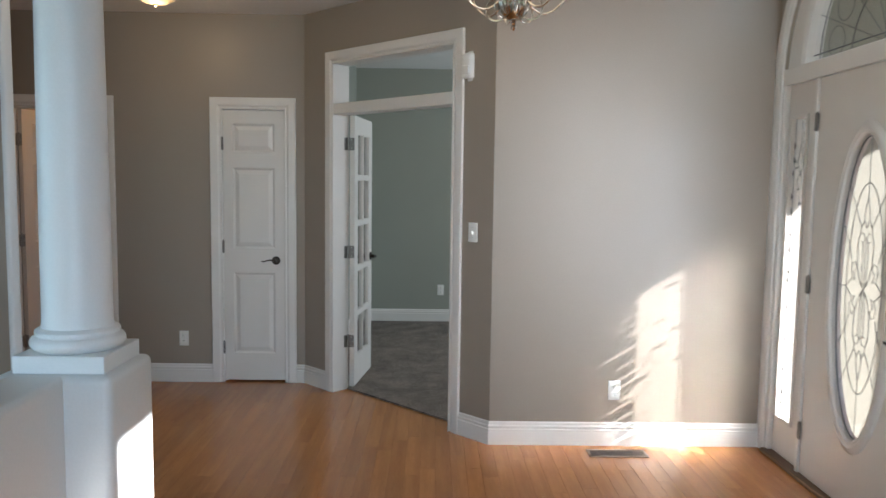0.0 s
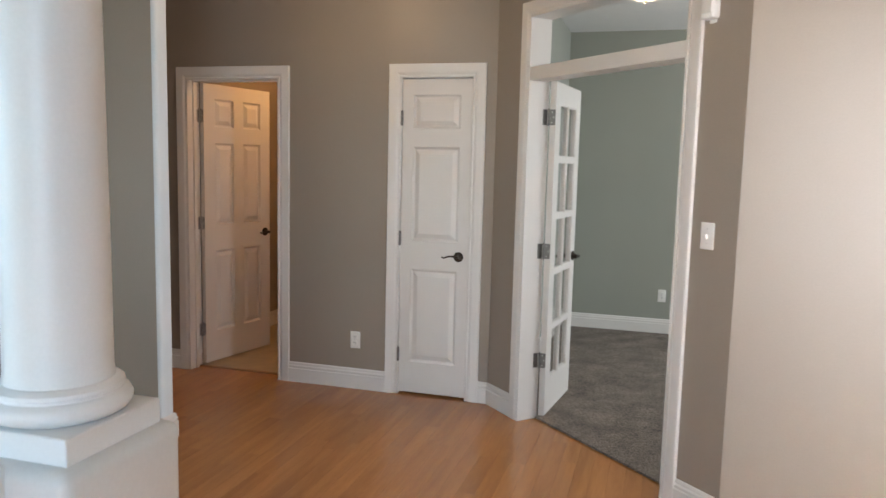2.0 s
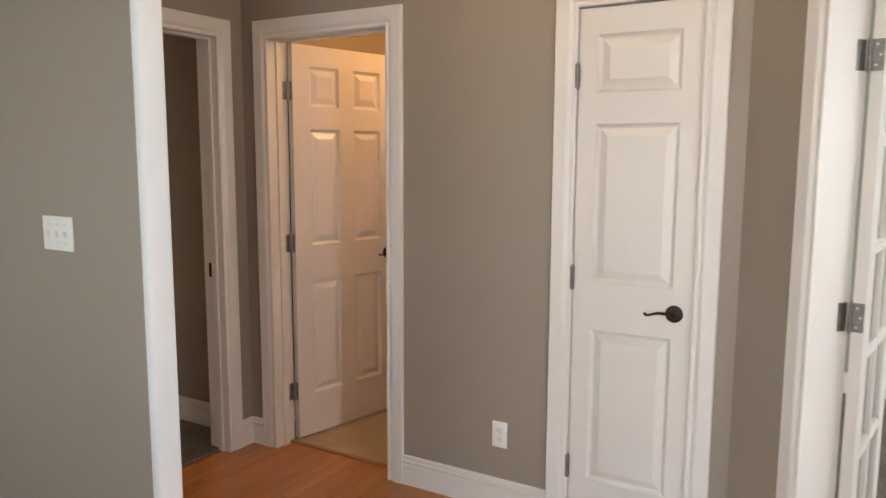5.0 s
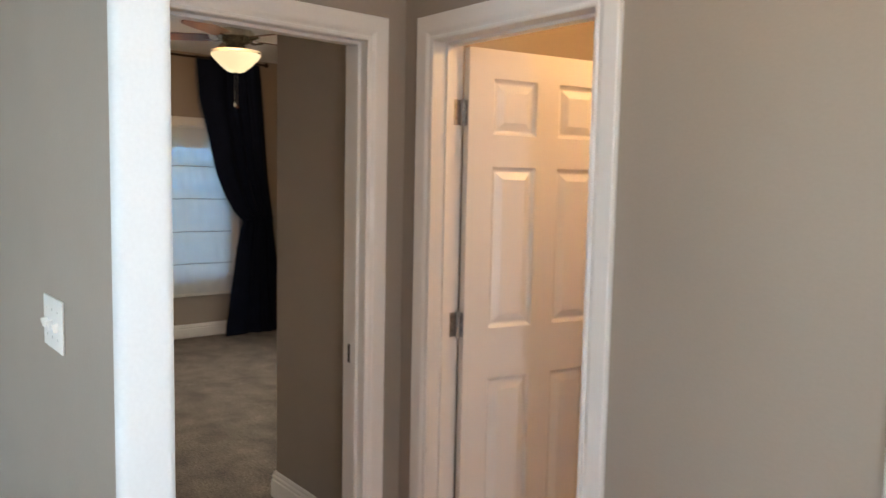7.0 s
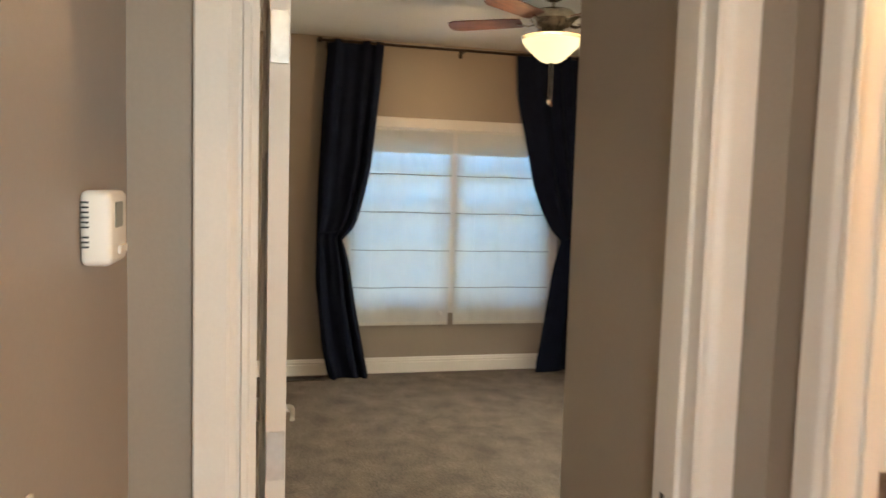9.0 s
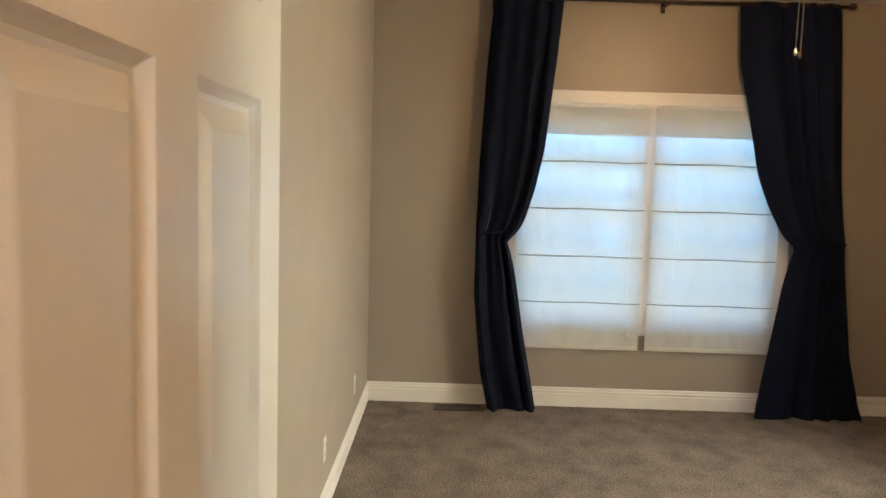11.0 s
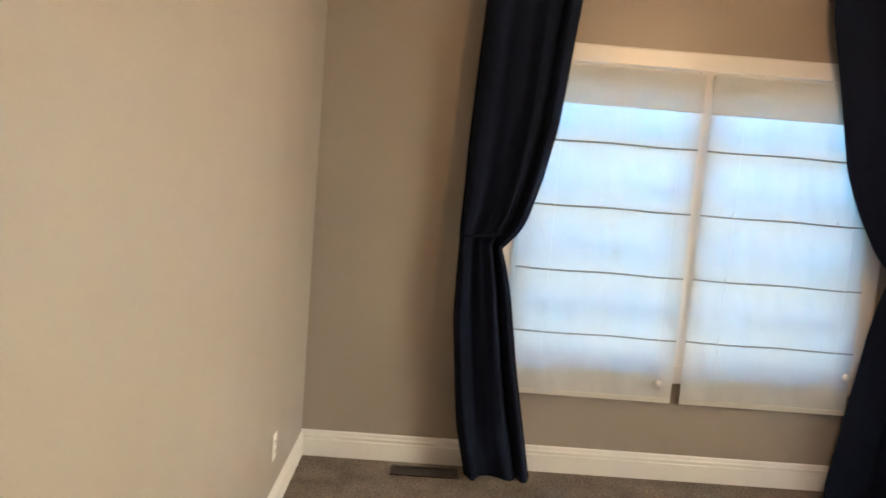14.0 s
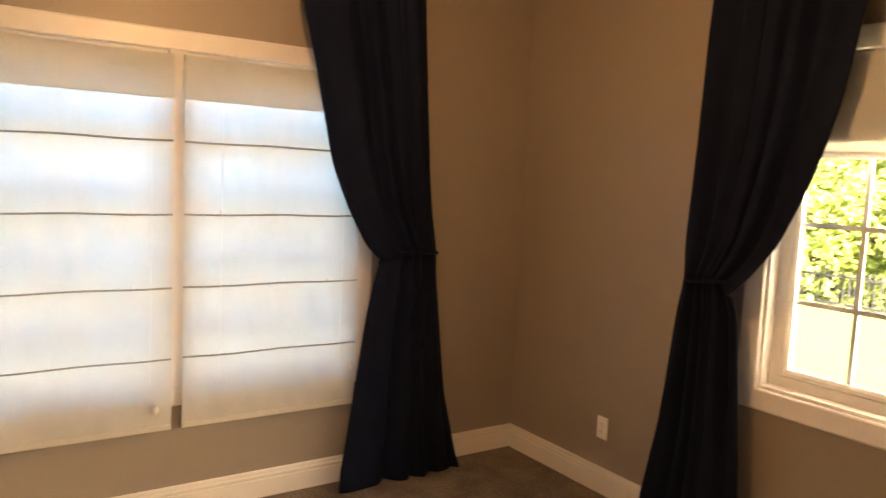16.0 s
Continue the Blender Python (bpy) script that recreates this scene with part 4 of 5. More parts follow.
def curtain(m, left, right, seed, label, folds=5, mirror=1):
    """A panel gathered by a tieback at about 1.18 m. left, right: its edges along the rod by height. Local: x along the wall, y into it."""
    ob = thing("curtain", m, label, "curtain", "navy curtains")
    nz, nx = 120, 96
    top, foot, tie = 2.70, 0.012, 1.195
    bm = bmesh.new()
    grid = []
    for k in range(nz + 1):
        z = top + (foot - top) * k / nz
        a, b = between(left, z), between(right, z)
        w = b - a
        pinch = math.exp(-((z - tie) / 0.10) ** 2)
        row = []
        for i in range(nx + 1):
            u = i / nx
            drift = 0.12 * math.sin(seed + z * 1.3) + 0.05 * math.sin(z * 3.1 + seed)
            ph = 2 * math.pi * (folds * (u + 0.10 * math.sin(2 * math.pi * u + seed)) + drift)
            amp = (0.024 + 0.010 * math.sin(seed * 2 + u * 9)) * (1 - 0.45 * pinch) * (0.55 + 0.45 * min(1, (top - z) / 0.5))
            y = amp * math.sin(ph) + 0.005 * math.sin(2.3 * ph + seed + z * 2) + 0.006 * noise.noise((u * 9, z * 3, seed))
            x = a + w * (u + 0.012 * math.cos(ph) * (1 - pinch))
            # swag that sags over the tieback on the window side
            v = u if mirror > 0 else 1 - u
            if z > tie:
                y -= 0.055 * math.exp(-((z - tie - 0.10) / 0.16) ** 2) * v * v
            droop = 0.05 * v ** 2 * math.exp(-((z - tie - 0.05) / 0.12) ** 2)
            if z < 0.10:
                y -= 0.012 * (0.10 - z) / 0.10 * (1 + math.sin(ph * 0.5))
            row.append(bm.verts.new((x, y, z - droop)))
        grid.append(row)
    for k in range(nz):
        for i in range(nx):
            bm.faces.new((grid[k][i], grid[k + 1][i], grid[k + 1][i + 1], grid[k][i + 1]))
    cloth = part("cloth", bm, NAVY, ob, "", True)
    so = cloth.modifiers.new("thickness", "SOLIDIFY")
    so.thickness, so.offset = 0.003, 0
    # tieback band and hem
    a, b = between(left, tie), between(right, tie)
    c, r = (a + b) / 2, (b - a) / 2 - 0.002
    pts = [(c + r * math.cos(q), 0.055 * math.sin(q), tie + 0.014 * mirror * math.cos(q)) for q in [2 * math.pi * i / 40 for i in range(40)]]
    part("tieback", tube(pts, 0.004, 8, closed=True, flat=1.8), NAVY, ob, "narrow navy tieback", True)
    return ob


mwest = Matrix.Translation((XW + 0.13, 0, 0)) @ Matrix.Rotation(math.pi / 2, 4, "Z")
curtain(mwest, [(2.72, 5.31), (2.27, 5.28), (1.62, 5.25), (1.23, 5.245), (0.79, 5.245), (0.26, 5.30), (0.0, 5.36)],
        [(2.72, 5.75), (2.31, 5.72), (1.89, 5.68), (1.71, 5.66), (1.47, 5.61), (1.30, 5.545), (1.18, 5.445), (1.1, 5.465), (0.92, 5.51), (0.56, 5.57), (0.0, 5.68)],
        0.4, "dark navy blackout curtain tied back at the west window", 3, 1)
curtain(mwest, [(2.72, 6.86), (2.32, 6.89), (2.04, 6.96), (1.63, 7.05), (1.40, 7.13), (1.28, 7.21), (1.18, 7.33), (1.08, 7.305), (0.87, 7.26), (0.43, 7.20), (0.0, 7.13)],
        [(2.72, 7.50), (2.43, 7.53), (1.6, 7.60), (1.02, 7.67), (0.41, 7.75), (0.0, 7.85)],
        2.1, "dark navy blackout curtain tied back, its hem bunched on the carpet", 4, -1)
mnorth = Matrix.Translation((0, YR - 0.13, 0))
curtain(mnorth, [(2.72, -6.69), (2.33, -6.70), (1.77, -6.72), (1.17, -6.755), (0.56, -6.815), (0.0, -6.92)],
        [(2.72, -6.02), (2.12, -6.11), (1.91, -6.14), (1.72, -6.19), (1.47, -6.28), (1.38, -6.31), (1.29, -6.40), (1.20, -6.52), (1.07, -6.48), (0.35, -6.41), (0.0, -6.38)],
        3.7, "dark navy blackout curtain tied back at the garden window", 4, 1)


def curtain_rod(m, x0, x1, label):
    ob = thing("curtain_rod", m, label, "curtain rod")
    part("rod", tube([(x0, 0, 2.685), ((x0 + x1) / 2, 0, 2.685), (x1, 0, 2.685)], 0.011, 12), BRONZE, ob, "", True)
    for x, s in ((x0, -1), (x1, 1)):
        part("finial", lathe([(0.011, -0.02), (0.02, -0.012), (0.024, 0.0), (0.018, 0.016), (0.006, 0.024)], 16, at=(x + s * 0.01, 0, 2.685)), BRONZE, ob, "", True)
    for x in (x0 + 0.06, (x0 + x1) / 2, x1 - 0.06):
        bm = boxed(x - 0.008, x + 0.008, 0.0, 0.128, 2.668, 2.676, 0.002, 1)
        box(bm, x - 0.014, x + 0.014, 0.122, 0.128, 2.64, 2.71, 0.002, 1)
        part("bracket", bm, BRONZE, ob)


curtain_rod(mwest, 5.26, 7.56, "dark bronze curtain rod over the west window")
curtain_rod(mnorth, -6.84, -4.40, "dark bronze curtain rod over the garden window")


# ---- ceiling fan ----
fan = thing("ceiling_fan", pose(-6.24, 6.5, CEIL, 0, 0, 20), "ceiling fan with brown blades and a lit frosted bowl", "ceiling fan")
part("canopy", lathe([(0.065, 0.0), (0.065, -0.01), (0.05, -0.03), (0.02, -0.04)], 32), PEWTER, fan, "", True)
part("downrod", lathe([(0.011, -0.035), (0.011, -0.09)], 16), PEWTER, fan, "", True)
part("motor_housing", lathe([(0.03, -0.085), (0.115, -0.095), (0.135, -0.115), (0.135, -0.15), (0.10, -0.185), (0.06, -0.20)], 48), PEWTER, fan, "", True)
for k in range(5):
    a = 72 * k
    iron = part("blade_iron", tube([(0.09, 0, -0.165), (0.15, 0, -0.178), (0.22, 0, -0.160)], [0.012, 0.016, 0.02], 8, flat=0.3), PEWTER, fan, "", True)
    iron.rotation_euler = (0, 0, radians(a))
    bm = bmesh.new()
    ring = [(0.19, -0.055), (0.24, -0.062), (0.60, -0.070), (0.645, -0.055), (0.66, -0.02), (0.66, 0.02), (0.645, 0.055), (0.60, 0.070), (0.24, 0.062), (0.19, 0.055)]
    f1 = [bm.verts.new((x, y, -0.003)) for x, y in ring]
    f2 = [bm.verts.new((x, y, 0.003)) for x, y in ring]
    bm.faces.new(list(reversed(f1)))
    bm.faces.new(f2)
    for i in range(len(ring)):
        j = (i + 1) % len(ring)
        bm.faces.new((f1[i], f1[j], f2[j], f2[i]))
    bl = part("blade", bm, BLADE, fan)
    bl.matrix_local = Matrix.Translation((0, 0, -0.155)) @ Matrix.Rotation(radians(a), 4, "Z") @ Matrix.Rotation(radians(12), 4, "X")
part("light_fitter", lathe([(0.06, -0.20), (0.075, -0.215), (0.10, -0.235), (0.17, -0.246), (0.182, -0.25)], 40), PEWTER, fan, "", True)
bowl = part("bowl", lathe([(0.188, -0.25), (0.186, -0.262), (0.172, -0.283), (0.118, -0.338), (0.07, -0.378), (0.045, -0.388), (0.02, -0.392)], 48), BOWL, fan, "lit frosted glass bowl", True)
bowl.visible_shadow = False
bowl.location, bowl.scale = (0, 0, -0.03), (0.95, 0.95, 0.95)
part("bowl_cap", lathe([(0.03, -0.390), (0.026, -0.398), (0.012, -0.408)], 20), PEWTER, fan, "", True)
for dx, z, c in ((-0.012, -0.63, PLASTIC), (0.014, -0.645, BLADE)):
    ch = part("pull_chain", tube([(dx, 0, -0.40), (dx, 0, z)], 0.0016, 6), NICKEL, fan)
    part("pull", lathe([(0.003, 0.012), (0.007, 0.0), (0.007, -0.012), (0.003, -0.018)], 12, at=(dx, 0, z)), c, ch, "", True)


# ---- dome lights ----
def dome_light(at, r, material, label):
    ob = thing("ceiling_light", pose(*at), label, "ceiling light")
    part("pan", lathe([(r * 0.98, 0.0), (r * 1.03, -0.012), (r * 0.97, -0.028)], 40), PEWTER, ob, "", True)
    g = part("glass_dome", lathe([(r * 0.96, -0.026), (r * 0.92, -0.05), (r * 0.75, -0.085), (r * 0.45, -0.108), (0.02, -0.115)], 40), material, ob, "lit frosted glass dome", True)
    g.visible_shadow = False
    part("finial", lathe([(0.012, -0.112), (0.014, -0.122), (0.006, -0.134)], 16), PEWTER, ob, "", True)


dome_light((-1.62, 4.99, CEIL), 0.15, DOME, "lit amber dome light on the hall ceiling")
dome_light((0.0, 6.5, CEIL), 0.15, DOME_DAY, "lit white dome light on the office ceiling")

# ---- chandelier ----
ch = thing("chandelier", pose(0.45, 3.224, 2.143), "pewter chandelier with a ribbed urn and curved arms", "chandelier")
part("finial", lathe([(0.004, 0.0), (0.011, 0.006), (0.013, 0.014), (0.008, 0.021), (0.012, 0.027), (0.008, 0.034), (0.014, 0.04)], 20), PEWTER, ch, "", True)
part("urn", lathe([(0.014, 0.038), (0.03, 0.045), (0.052, 0.07), (0.066, 0.105), (0.066, 0.14), (0.05, 0.17), (0.03, 0.185), (0.024, 0.20), (0.035, 0.215), (0.02, 0.24), (0.012, 0.30)], 96, ribs=24, rib=0.035), PEWTER, ch, "ribbed pewter urn", True)
part("stem", tube([(0, 0, 0.29), (0, 0, 0.6), (0, 0, HIGH - 2.143)], 0.006, 10), PEWTER, ch, "", True)
part("canopy", lathe([(0.02, HIGH - 2.143 - 0.04), (0.06, HIGH - 2.143 - 0.015), (0.065, HIGH - 2.143)], 24), PEWTER, ch, "", True)
for k in range(6):
    a = math.pi * k / 3 + 0.25
    pts = []
    for i in range(26):
        u = i / 25
        r = 0.02 + 0.27 * u
        z = 0.16 - 0.085 * math.sin(math.pi * min(1, u * 1.25)) + 0.10 * max(0, u - 0.72) / 0.28
        pts.append((r * math.cos(a), r * math.sin(a), z))
    arm = part("arm", tube(pts, 0.0042, 8), PEWTER, ch, "", True)
    x, y, z = pts[-1]
    part("candle_cup", lathe([(0.006, 0.0), (0.03, 0.008), (0.034, 0.016), (0.014, 0.02), (0.014, 0.085)], 20, at=(x, y, z)), PEWTER, arm, "", True)
    b = a + 0.5
    part("scroll", tube([((0.05 + 0.045 * math.cos(q) + 0.02) * math.cos(b), (0.05 + 0.045 * math.cos(q) + 0.02) * math.sin(b), 0.085 + 0.045 * math.sin(q)) for q in [math.pi * (0.9 + 1.5 * i / 16) for i in range(17)]], 0.0035, 6), PEWTER, ch, "", True)


# ---- outlets, switches, sensor, thermostat, registers ----
def outlet(m, label="white duplex outlet on the wall"):
    ob = thing("outlet", m, label, "outlet", "outlets")
    part("plate", boxed(-0.035, 0.035, -0.006, 0.0, -0.057, 0.057, 0.003, 2), PLASTIC, ob, "", True)
    for z in (0.0195, -0.0195):
        r = part("receptacle", boxed(-0.0165, 0.0165, -0.0085, -0.005, z - 0.014, z + 0.014, 0.004, 2), PLASTIC, ob)
        for x, h in ((-0.006, 0.0045), (0.006, 0.0038)):
            part("slot", boxed(x - 0.0012, x + 0.0012, -0.0089, -0.0083, z + 0.002 - h, z + 0.002 + h), SLOT, r)
        part("slot", disc(bmesh.new(), (0, -0.0086, z - 0.009), "y", 0.0024, 0.0006, 10), SLOT, r)
    part("screw", disc(bmesh.new(), (0, -0.0062, 0), "y", 0.003, 0.001, 10), NICKEL, ob)
    return ob


def switch_plate(m, gangs, label):
    ob = thing("light_switch", m, label, "light switch")
    w = 0.035 + 0.023 * (gangs - 1)
    part("plate", boxed(-w, w, -0.006, 0.0, -0.057, 0.057, 0.003, 2), PLASTIC, ob, "", True)
    for k in range(gangs):
        x = (k - (gangs - 1) / 2) * 0.046
        t = part("toggle", boxed(x - 0.0045, x + 0.0045, -0.018, -0.004, -0.010, 0.010, 0.002, 2), PLASTIC, ob)
        t.rotation_euler = (radians(14), 0, 0)
        for z in (0.03, -0.03):
            part("screw", disc(bmesh.new(), (x, -0.0062, z), "y", 0.0028, 0.001, 10), NICKEL, ob)
    return ob


FA, _ = frame_of((XD, YA), (XA1, YA))
FB, _ = frame_of((XA1, YA), (XC0, YC))
outlet(pose(-1.735, YA, 0.333))
outlet(pose(1.215, YC, 0.332))
outlet(pose(0.23, YO, 0.36), "white duplex outlet on the sage wall")
for x in (-7.32, -6.28):
    outlet(pose(x, YL, 0.315, 0, 0, 180))
outlet(pose(-7.29, YR, 0.345))
switch_plate(pose(-2.742, YP0, 1.243), 3, "white three-gang toggle switch plate")
switch_plate(pose(-2.60, YP1, 1.235, 0, 0, 180), 2, "white two-gang toggle switch plate below the thermostat")
switch_plate(FB @ Matrix.Translation((1.694, 0, 1.243)), 1, "white single toggle switch plate")
outlet(pose(-3.78, YP0, 0.33))
jack = thing("cable_jack", pose(-3.5, YP0, 0.33), "white cable jack plate with a black lead", "cable jack")
part("plate", boxed(-0.035, 0.035, -0.006, 0.0, -0.057, 0.057, 0.003, 2), PLASTIC, jack, "", True)
part("lead", tube([(0.0, -0.006, 0.0), (-0.005, -0.02, 0.0), (-0.03, -0.025, -0.006), (-0.045, -0.012, 0.0)], 0.004, 8), RUBBER, jack, "black coaxial lead", True)

sensor = thing("motion_sensor", FB @ Matrix.Translation((1.652, 0, 2.21)), "white motion sensor high on the wall", "motion sensor")
part("body", boxed(-0.036, 0.036, -0.045, 0.0, -0.072, 0.072, 0.012, 3), PLASTIC, sensor, "", True)
part("lens", boxed(-0.027, 0.027, -0.049, -0.04, -0.05, 0.0, 0.004, 2), VINYL, sensor)
part("bracket", boxed(-0.018, 0.018, -0.006, 0.0, -0.085, 0.085, 0.002, 1), PLASTIC, sensor)

th = thing("thermostat", pose(-2.915, YP1, 1.51, 0, 0, 180), "white plastic thermostat on the wall", "thermostat")
part("body", boxed(-0.05, 0.05, -0.034, 0.0, -0.043, 0.043, 0.008, 3), PLASTIC, th, "", True)
part("display", boxed(-0.03, 0.015, -0.0352, -0.0335, 0.0, 0.03, 0.001, 1), mat("lcd", (0.20, 0.22, 0.18), 0.3), th, "grey display")
for k in (0, 1, 2, 4, 5, 6, 7, 8, 9):
    part("vent_slot", boxed(-0.0505, -0.0494, -0.010, -0.002, -0.022 + 0.0056 * k, -0.0198 + 0.0056 * k), SLOT, th)
part("button", boxed(-0.01, 0.035, -0.037, -0.0335, -0.032, -0.022, 0.001, 1), VINYL, th)


def register(m, w, d, label, material):
    ob = thing("floor_register", m, label, "floor register")
    bm = bmesh.new()
    for q in ((0, w, 0, 0.018), (0, w, d - 0.018, d), (0, 0.018, 0.018, d - 0.018), (w - 0.018, w, 0.018, d - 0.018)):
        box(bm, q[0], q[1], q[2], q[3], 0.0, 0.005, 0.001, 1)
    part("frame", bm, material, ob)
    part("backing", boxed(0.016, w - 0.016, 0.016, d - 0.016, 0.0005, 0.0012), SLOT, ob)
    n = int((w - 0.04) / 0.0135)
    for k in range(n):
        x = 0.02 + (w - 0.04) * (k + 0.5) / n
        part("slat", boxed(x - 0.0024, x + 0.0024, 0.018, d - 0.018, 0.0012, 0.0042), material, ob)
    return ob


register(pose(1.04, 4.245, 0.001), 0.335, 0.115, "brown metal floor register in the wood floor", REGISTER)
register(pose(-7.835, 5.0, 0.011, 0, 0, 90), 0.33, 0.12, "brown metal floor register in the carpet", BRONZE)

ring = thing("towel_ring", pose(-3.2, 7.0, 1.53, 0, 0, 90), "dark bronze towel ring on the bathroom wall", "towel ring")
part("mount", disc(bmesh.new(), (0, -0.02, 0), "y", 0.025, 0.04, 20, 0.004), BRONZE, ring, "", True)
part("ring", tube([(0.075 * math.sin(q), -0.05, -0.07 + 0.075 * math.cos(q)) for q in [2 * math.pi * i / 28 for i in range(28)]], 0.005, 8, closed=True), BRONZE, ring, "", True)

# ---- outside ----
ground = tagged(part("ground", boxed(-400, 400, -400, 400, -0.85, -0.55), LAWN), "sunlit green lawn", "lawn", kind="structure")
plate("driveway", [(4.6, 60, -30, 60, -0.6, -0.5)], CONCRETE, "grey concrete driveway in front of the house", "driveway")
porch = tagged(part("porch_floor", boxed(XE + 0.16, 4.6, 1.8, 8.0, -0.5, -0.04, 0.01, 2), CONCRETE), "grey concrete porch slab", "porch", kind="structure")
roof = tagged(part("porch_roof", boxed(XE + 0.17, 4.35, 1.9, 8.2, 3.2, 3.35), CEILING), "white porch ceiling outside the door", "porch roof", kind="structure")
beam = tagged(part("porch_beam", boxed(4.15, 4.35, 1.9, 8.2, 2.72, 3.2), STUCCO), "pink stucco porch beam", "porch beam", kind="structure")
pier = tagged(part("porch_wall", boxed(XE + 0.3, 6.5, 7.6, 7.9, -0.5, 3.2), STUCCO), "pink stucco porch side wall", "porch wall", kind="structure")
# added out of view: blocks the sun from the oval and far sidelight
pier = tagged(part("porch_pier", boxed(3.9, 4.14, 1.55, 3.47, -0.5, 3.2, 0.01, 2), STUCCO), "unseen pink stucco pier added to keep sun off the door", "porch pier", kind="structure")
house = tagged(part("neighbour_wall", boxed(13, 13.4, -6, 34, -0.5, 5.5), STUCCO), "pale pink stucco wall across the street", "house wall", kind="structure")


def tree(at, height, spread, leaves, seed, label):
    rnd = random.Random(seed)
    ob = thing("tree", pose(*at), label, "tree", "garden trees")
    bm = tube([(0, 0, 0), (0.05, 0.03, height * 0.25), (-0.04, 0.06, height * 0.55), (0.05, 0, height * 0.9)], [0.13, 0.10, 0.07, 0.02], 8)
    for k in range(9):
        a, z = rnd.uniform(0, 6.28), height * rnd.uniform(0.15, 0.75)
        r = spread * rnd.uniform(0.5, 0.95)
        tube([(0, 0, z), (r * 0.5 * math.cos(a), r * 0.5 * math.sin(a), z + 0.25), (r * math.cos(a), r * math.sin(a), z + 0.6)], [0.05, 0.03, 0.01], 6, bm)
    part("trunk", bm, BARK, ob)
    verts, faces = [], []
    clumps = [(rnd.gauss(0, spread * 0.48), rnd.gauss(0, spread * 0.48), height * rnd.uniform(0.08, 1.0)) for _ in range(46)]
    for i in range(leaves):
        cx, cy, cz = clumps[i % len(clumps)]
        c = Vector((cx + rnd.gauss(0, 0.24), cy + rnd.gauss(0, 0.24), max(0.1, cz + rnd.gauss(0, 0.2))))
        u = Vector((rnd.gauss(0, 1), rnd.gauss(0, 1), rnd.gauss(0, 0.6))).normalized() * rnd.uniform(0.07, 0.13)
        v = u.orthogonal().normalized() * u.length * 0.55
        k = len(verts)
        verts += [c - u, c + v, c + u, c - v]
        faces.append((k, k + 1, k + 2, k + 3))
    me = bpy.data.meshes.new("crown")
    me.from_pydata(verts, [], faces)
    me.materials.append(LEAF)
    crown = new("crown", me)
    crown.parent = ob
    return ob


for i, (x, y, h, s) in enumerate(((-16.6, 21.8, 6.2, 2.3), (-14.2, 22.6, 6.8, 2.5), (-12.0, 21.6, 6.2, 2.3), (-9.6, 22.8, 6.6, 2.5), (-7.0, 22.4, 6.0, 2.3), (-15.2, 20.6, 2.4, 1.4), (-12.9, 20.5, 2.2, 1.3), (-10.7, 20.6, 2.5, 1.4), (-19.0, 23.5, 6.5, 2.6), (-17.5, 27.5, 8.5, 3.4), (-13.5, 28.0, 9.0, 3.4), (-9.5, 27.5, 8.5, 3.4))):
    tree((x, y, -0.56), h, s, 4200 if h > 3 else 2200, 11 + i, "leafy bright green tree behind the garden fence" if h > 3 else "low leafy green shrub by the fence")
fence = thing("fence", pose(-24, 19.2, -0.56), "black iron picket fence across the lawn", "fence")
for z in (0.10, 0.60):
    part("rail", boxed(0, 24, -0.015, 0.015, z - 0.018, z + 0.018), IRON, fence)
picket = boxed(-0.011, 0.011, -0.011, 0.011, 0.03, 0.72)
first = part("picket", picket, IRON, fence)
for k in range(1, 218):
    o = new("picket", first.data)
    o.parent = fence
    o.location = (0.11 * k, 0, 0)

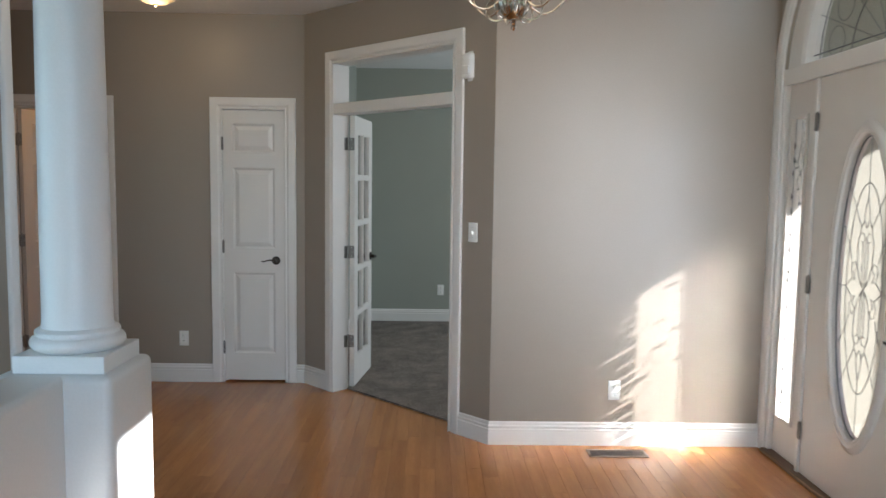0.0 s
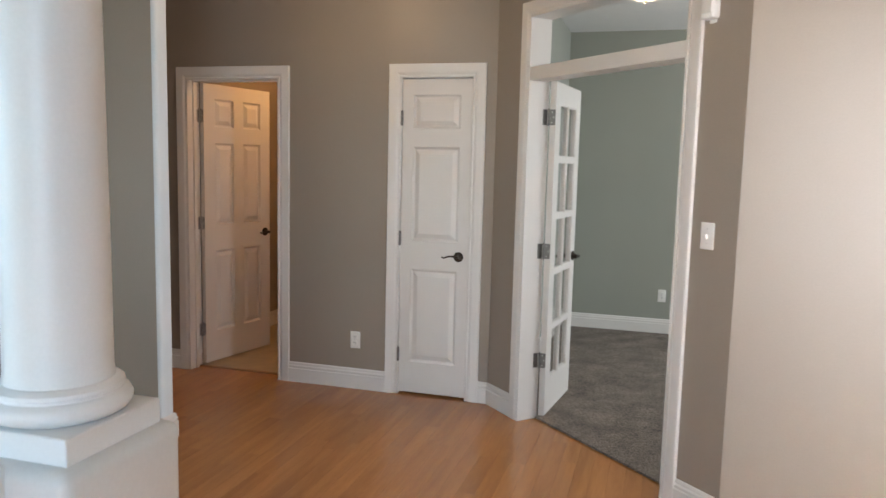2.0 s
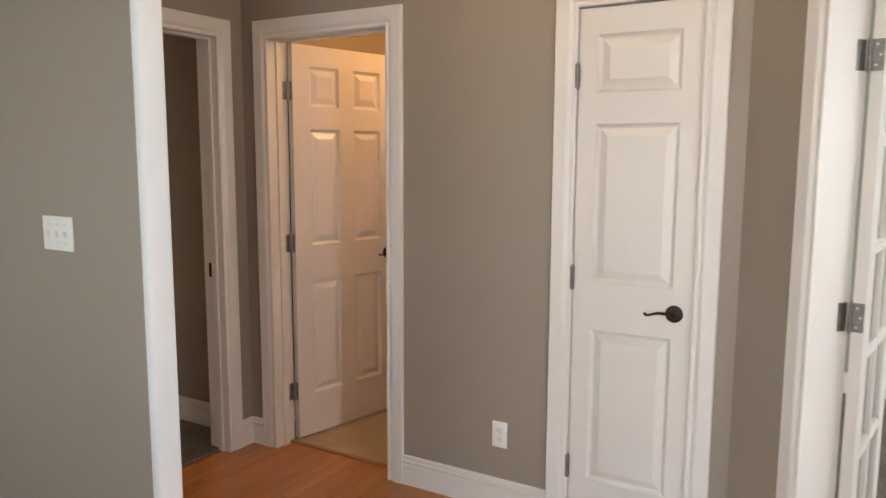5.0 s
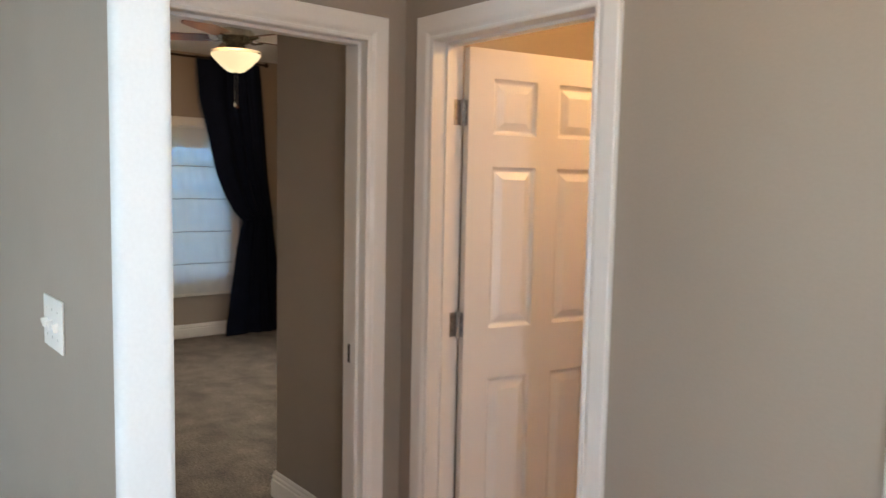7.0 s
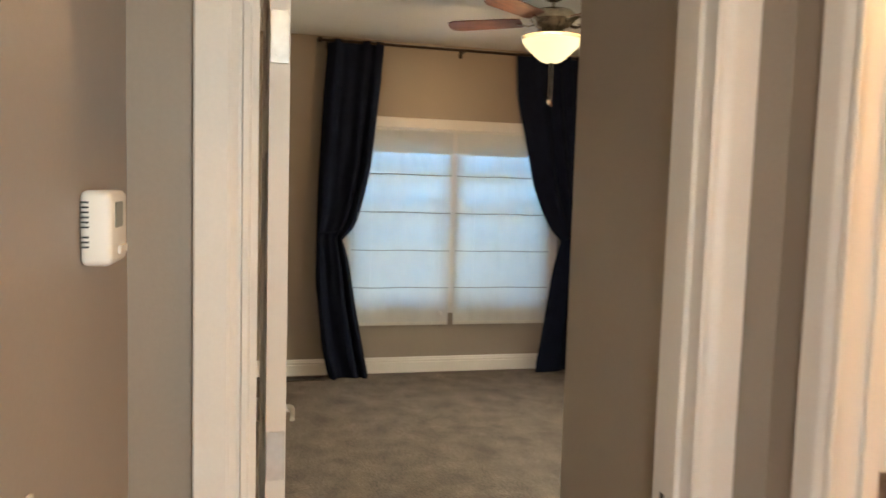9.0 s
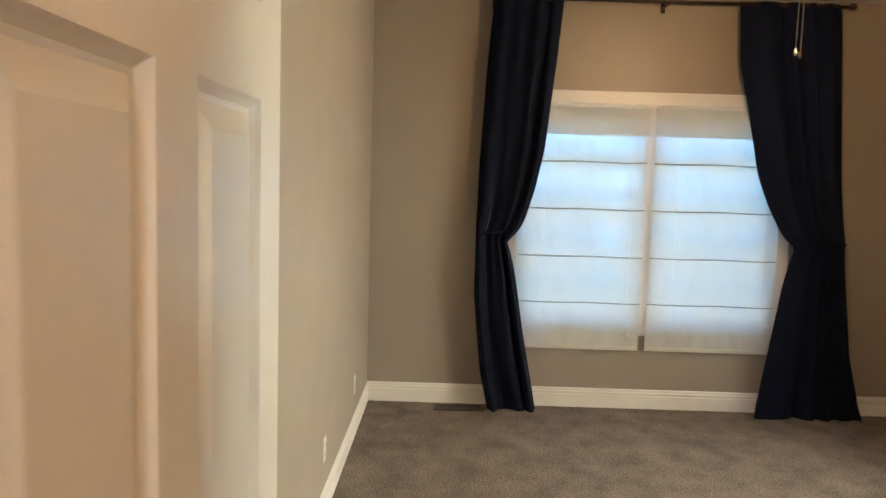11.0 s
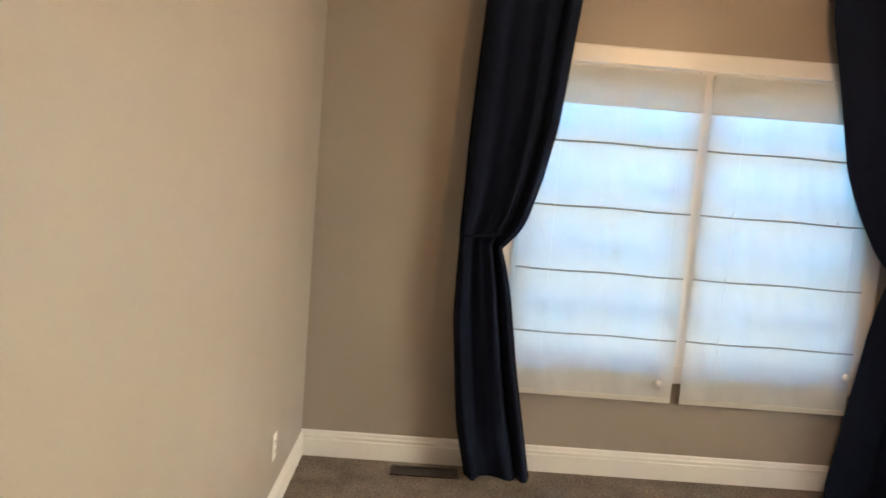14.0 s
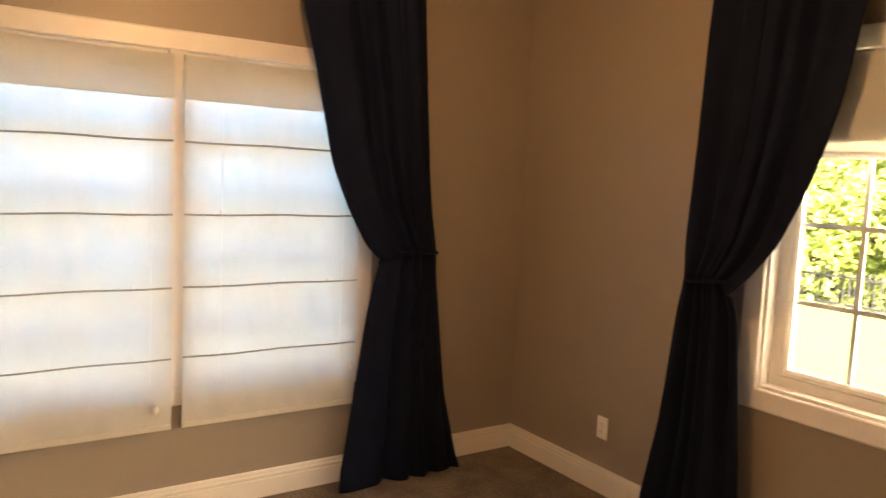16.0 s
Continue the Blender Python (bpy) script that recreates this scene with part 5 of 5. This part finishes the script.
# ---- wood floor, board by board ----
floor = plate("floor", [(-3.3, 2.2, -2.6, 5.9, -0.08, -0.006)], SUBFLOOR, "honey-coloured maple strip floor", "floor")
PW = 0.0826
rnd = random.Random(5)
lengths = [0.45, 0.6, 0.75, 0.9, 1.1, 1.3]


def plank_mesh(length):
    bm = bmesh.new()
    a = 0.0003
    x1, y1 = PW - a, length - a
    lo = [bm.verts.new(p) for p in ((a, a, -0.0055), (x1, a, -0.0055), (x1, y1, -0.0055), (a, y1, -0.0055))]
    hi = [bm.verts.new(p) for p in ((a, a, 0), (x1, a, 0), (x1, y1, 0), (a, y1, 0))]
    for i in range(4):
        bm.faces.new((lo[i], lo[(i + 1) % 4], hi[(i + 1) % 4], hi[i])).material_index = 1
    bm.faces.new(hi)
    return bm


boards = {}
rest_v, rest_f = [], []
x = -3.22
count = 0
while x < XE + 0.02:
    y0 = YP1 - 0.2 if x < XP - 0.02 else (2.25 if x < -0.96 else -2.55)
    y1 = min(YA + 0.095, max(YC + 0.03, 5.16 - x)) if x > -0.85 else YA + 0.095
    y = y0 - rnd.uniform(0, 0.5)
    while y < y1:
        length = rnd.choice(lengths)
        if y + length > y0 + 0.02:
            a, b = max(y, y0), min(y + length, y1)
            if b - a > 0.03:
                near = b > 2.9 and count < 330
                key = round(b - a, 4) if near else None
                if near:
                    if key not in boards:
                        me = bpy.data.meshes.new("plank")
                        bm = plank_mesh(key)
                        bm.to_mesh(me)
                        bm.free()
                        me.materials.append(PLANK)
                        me.materials.append(SUBFLOOR)
                        boards[key] = me
                    o = new("plank", boards[key])
                    o.parent = floor
                    o.location = (x, b - key, 0)
                    count += 1
                else:
                    bm = plank_mesh(b - a)
                    k = len(rest_v)
                    bm.verts.index_update()
                    rest_v += [(v.co.x + x, v.co.y + a, v.co.z) for v in bm.verts]
                    rest_f += [tuple(v.index + k for v in f.verts) for f in bm.faces]
                    bm.free()
        y += length
    x += PW
me = bpy.data.meshes.new("planks")
me.from_pydata(rest_v, [], rest_f)
me.materials.append(PLANK)
me.materials.append(SUBFLOOR)
for i, f in enumerate(me.polygons):
    f.material_index = 0 if i % 5 == 4 else 1
rest = new("planks", me)
rest.parent = floor
tagged(rest, kind="stuff")
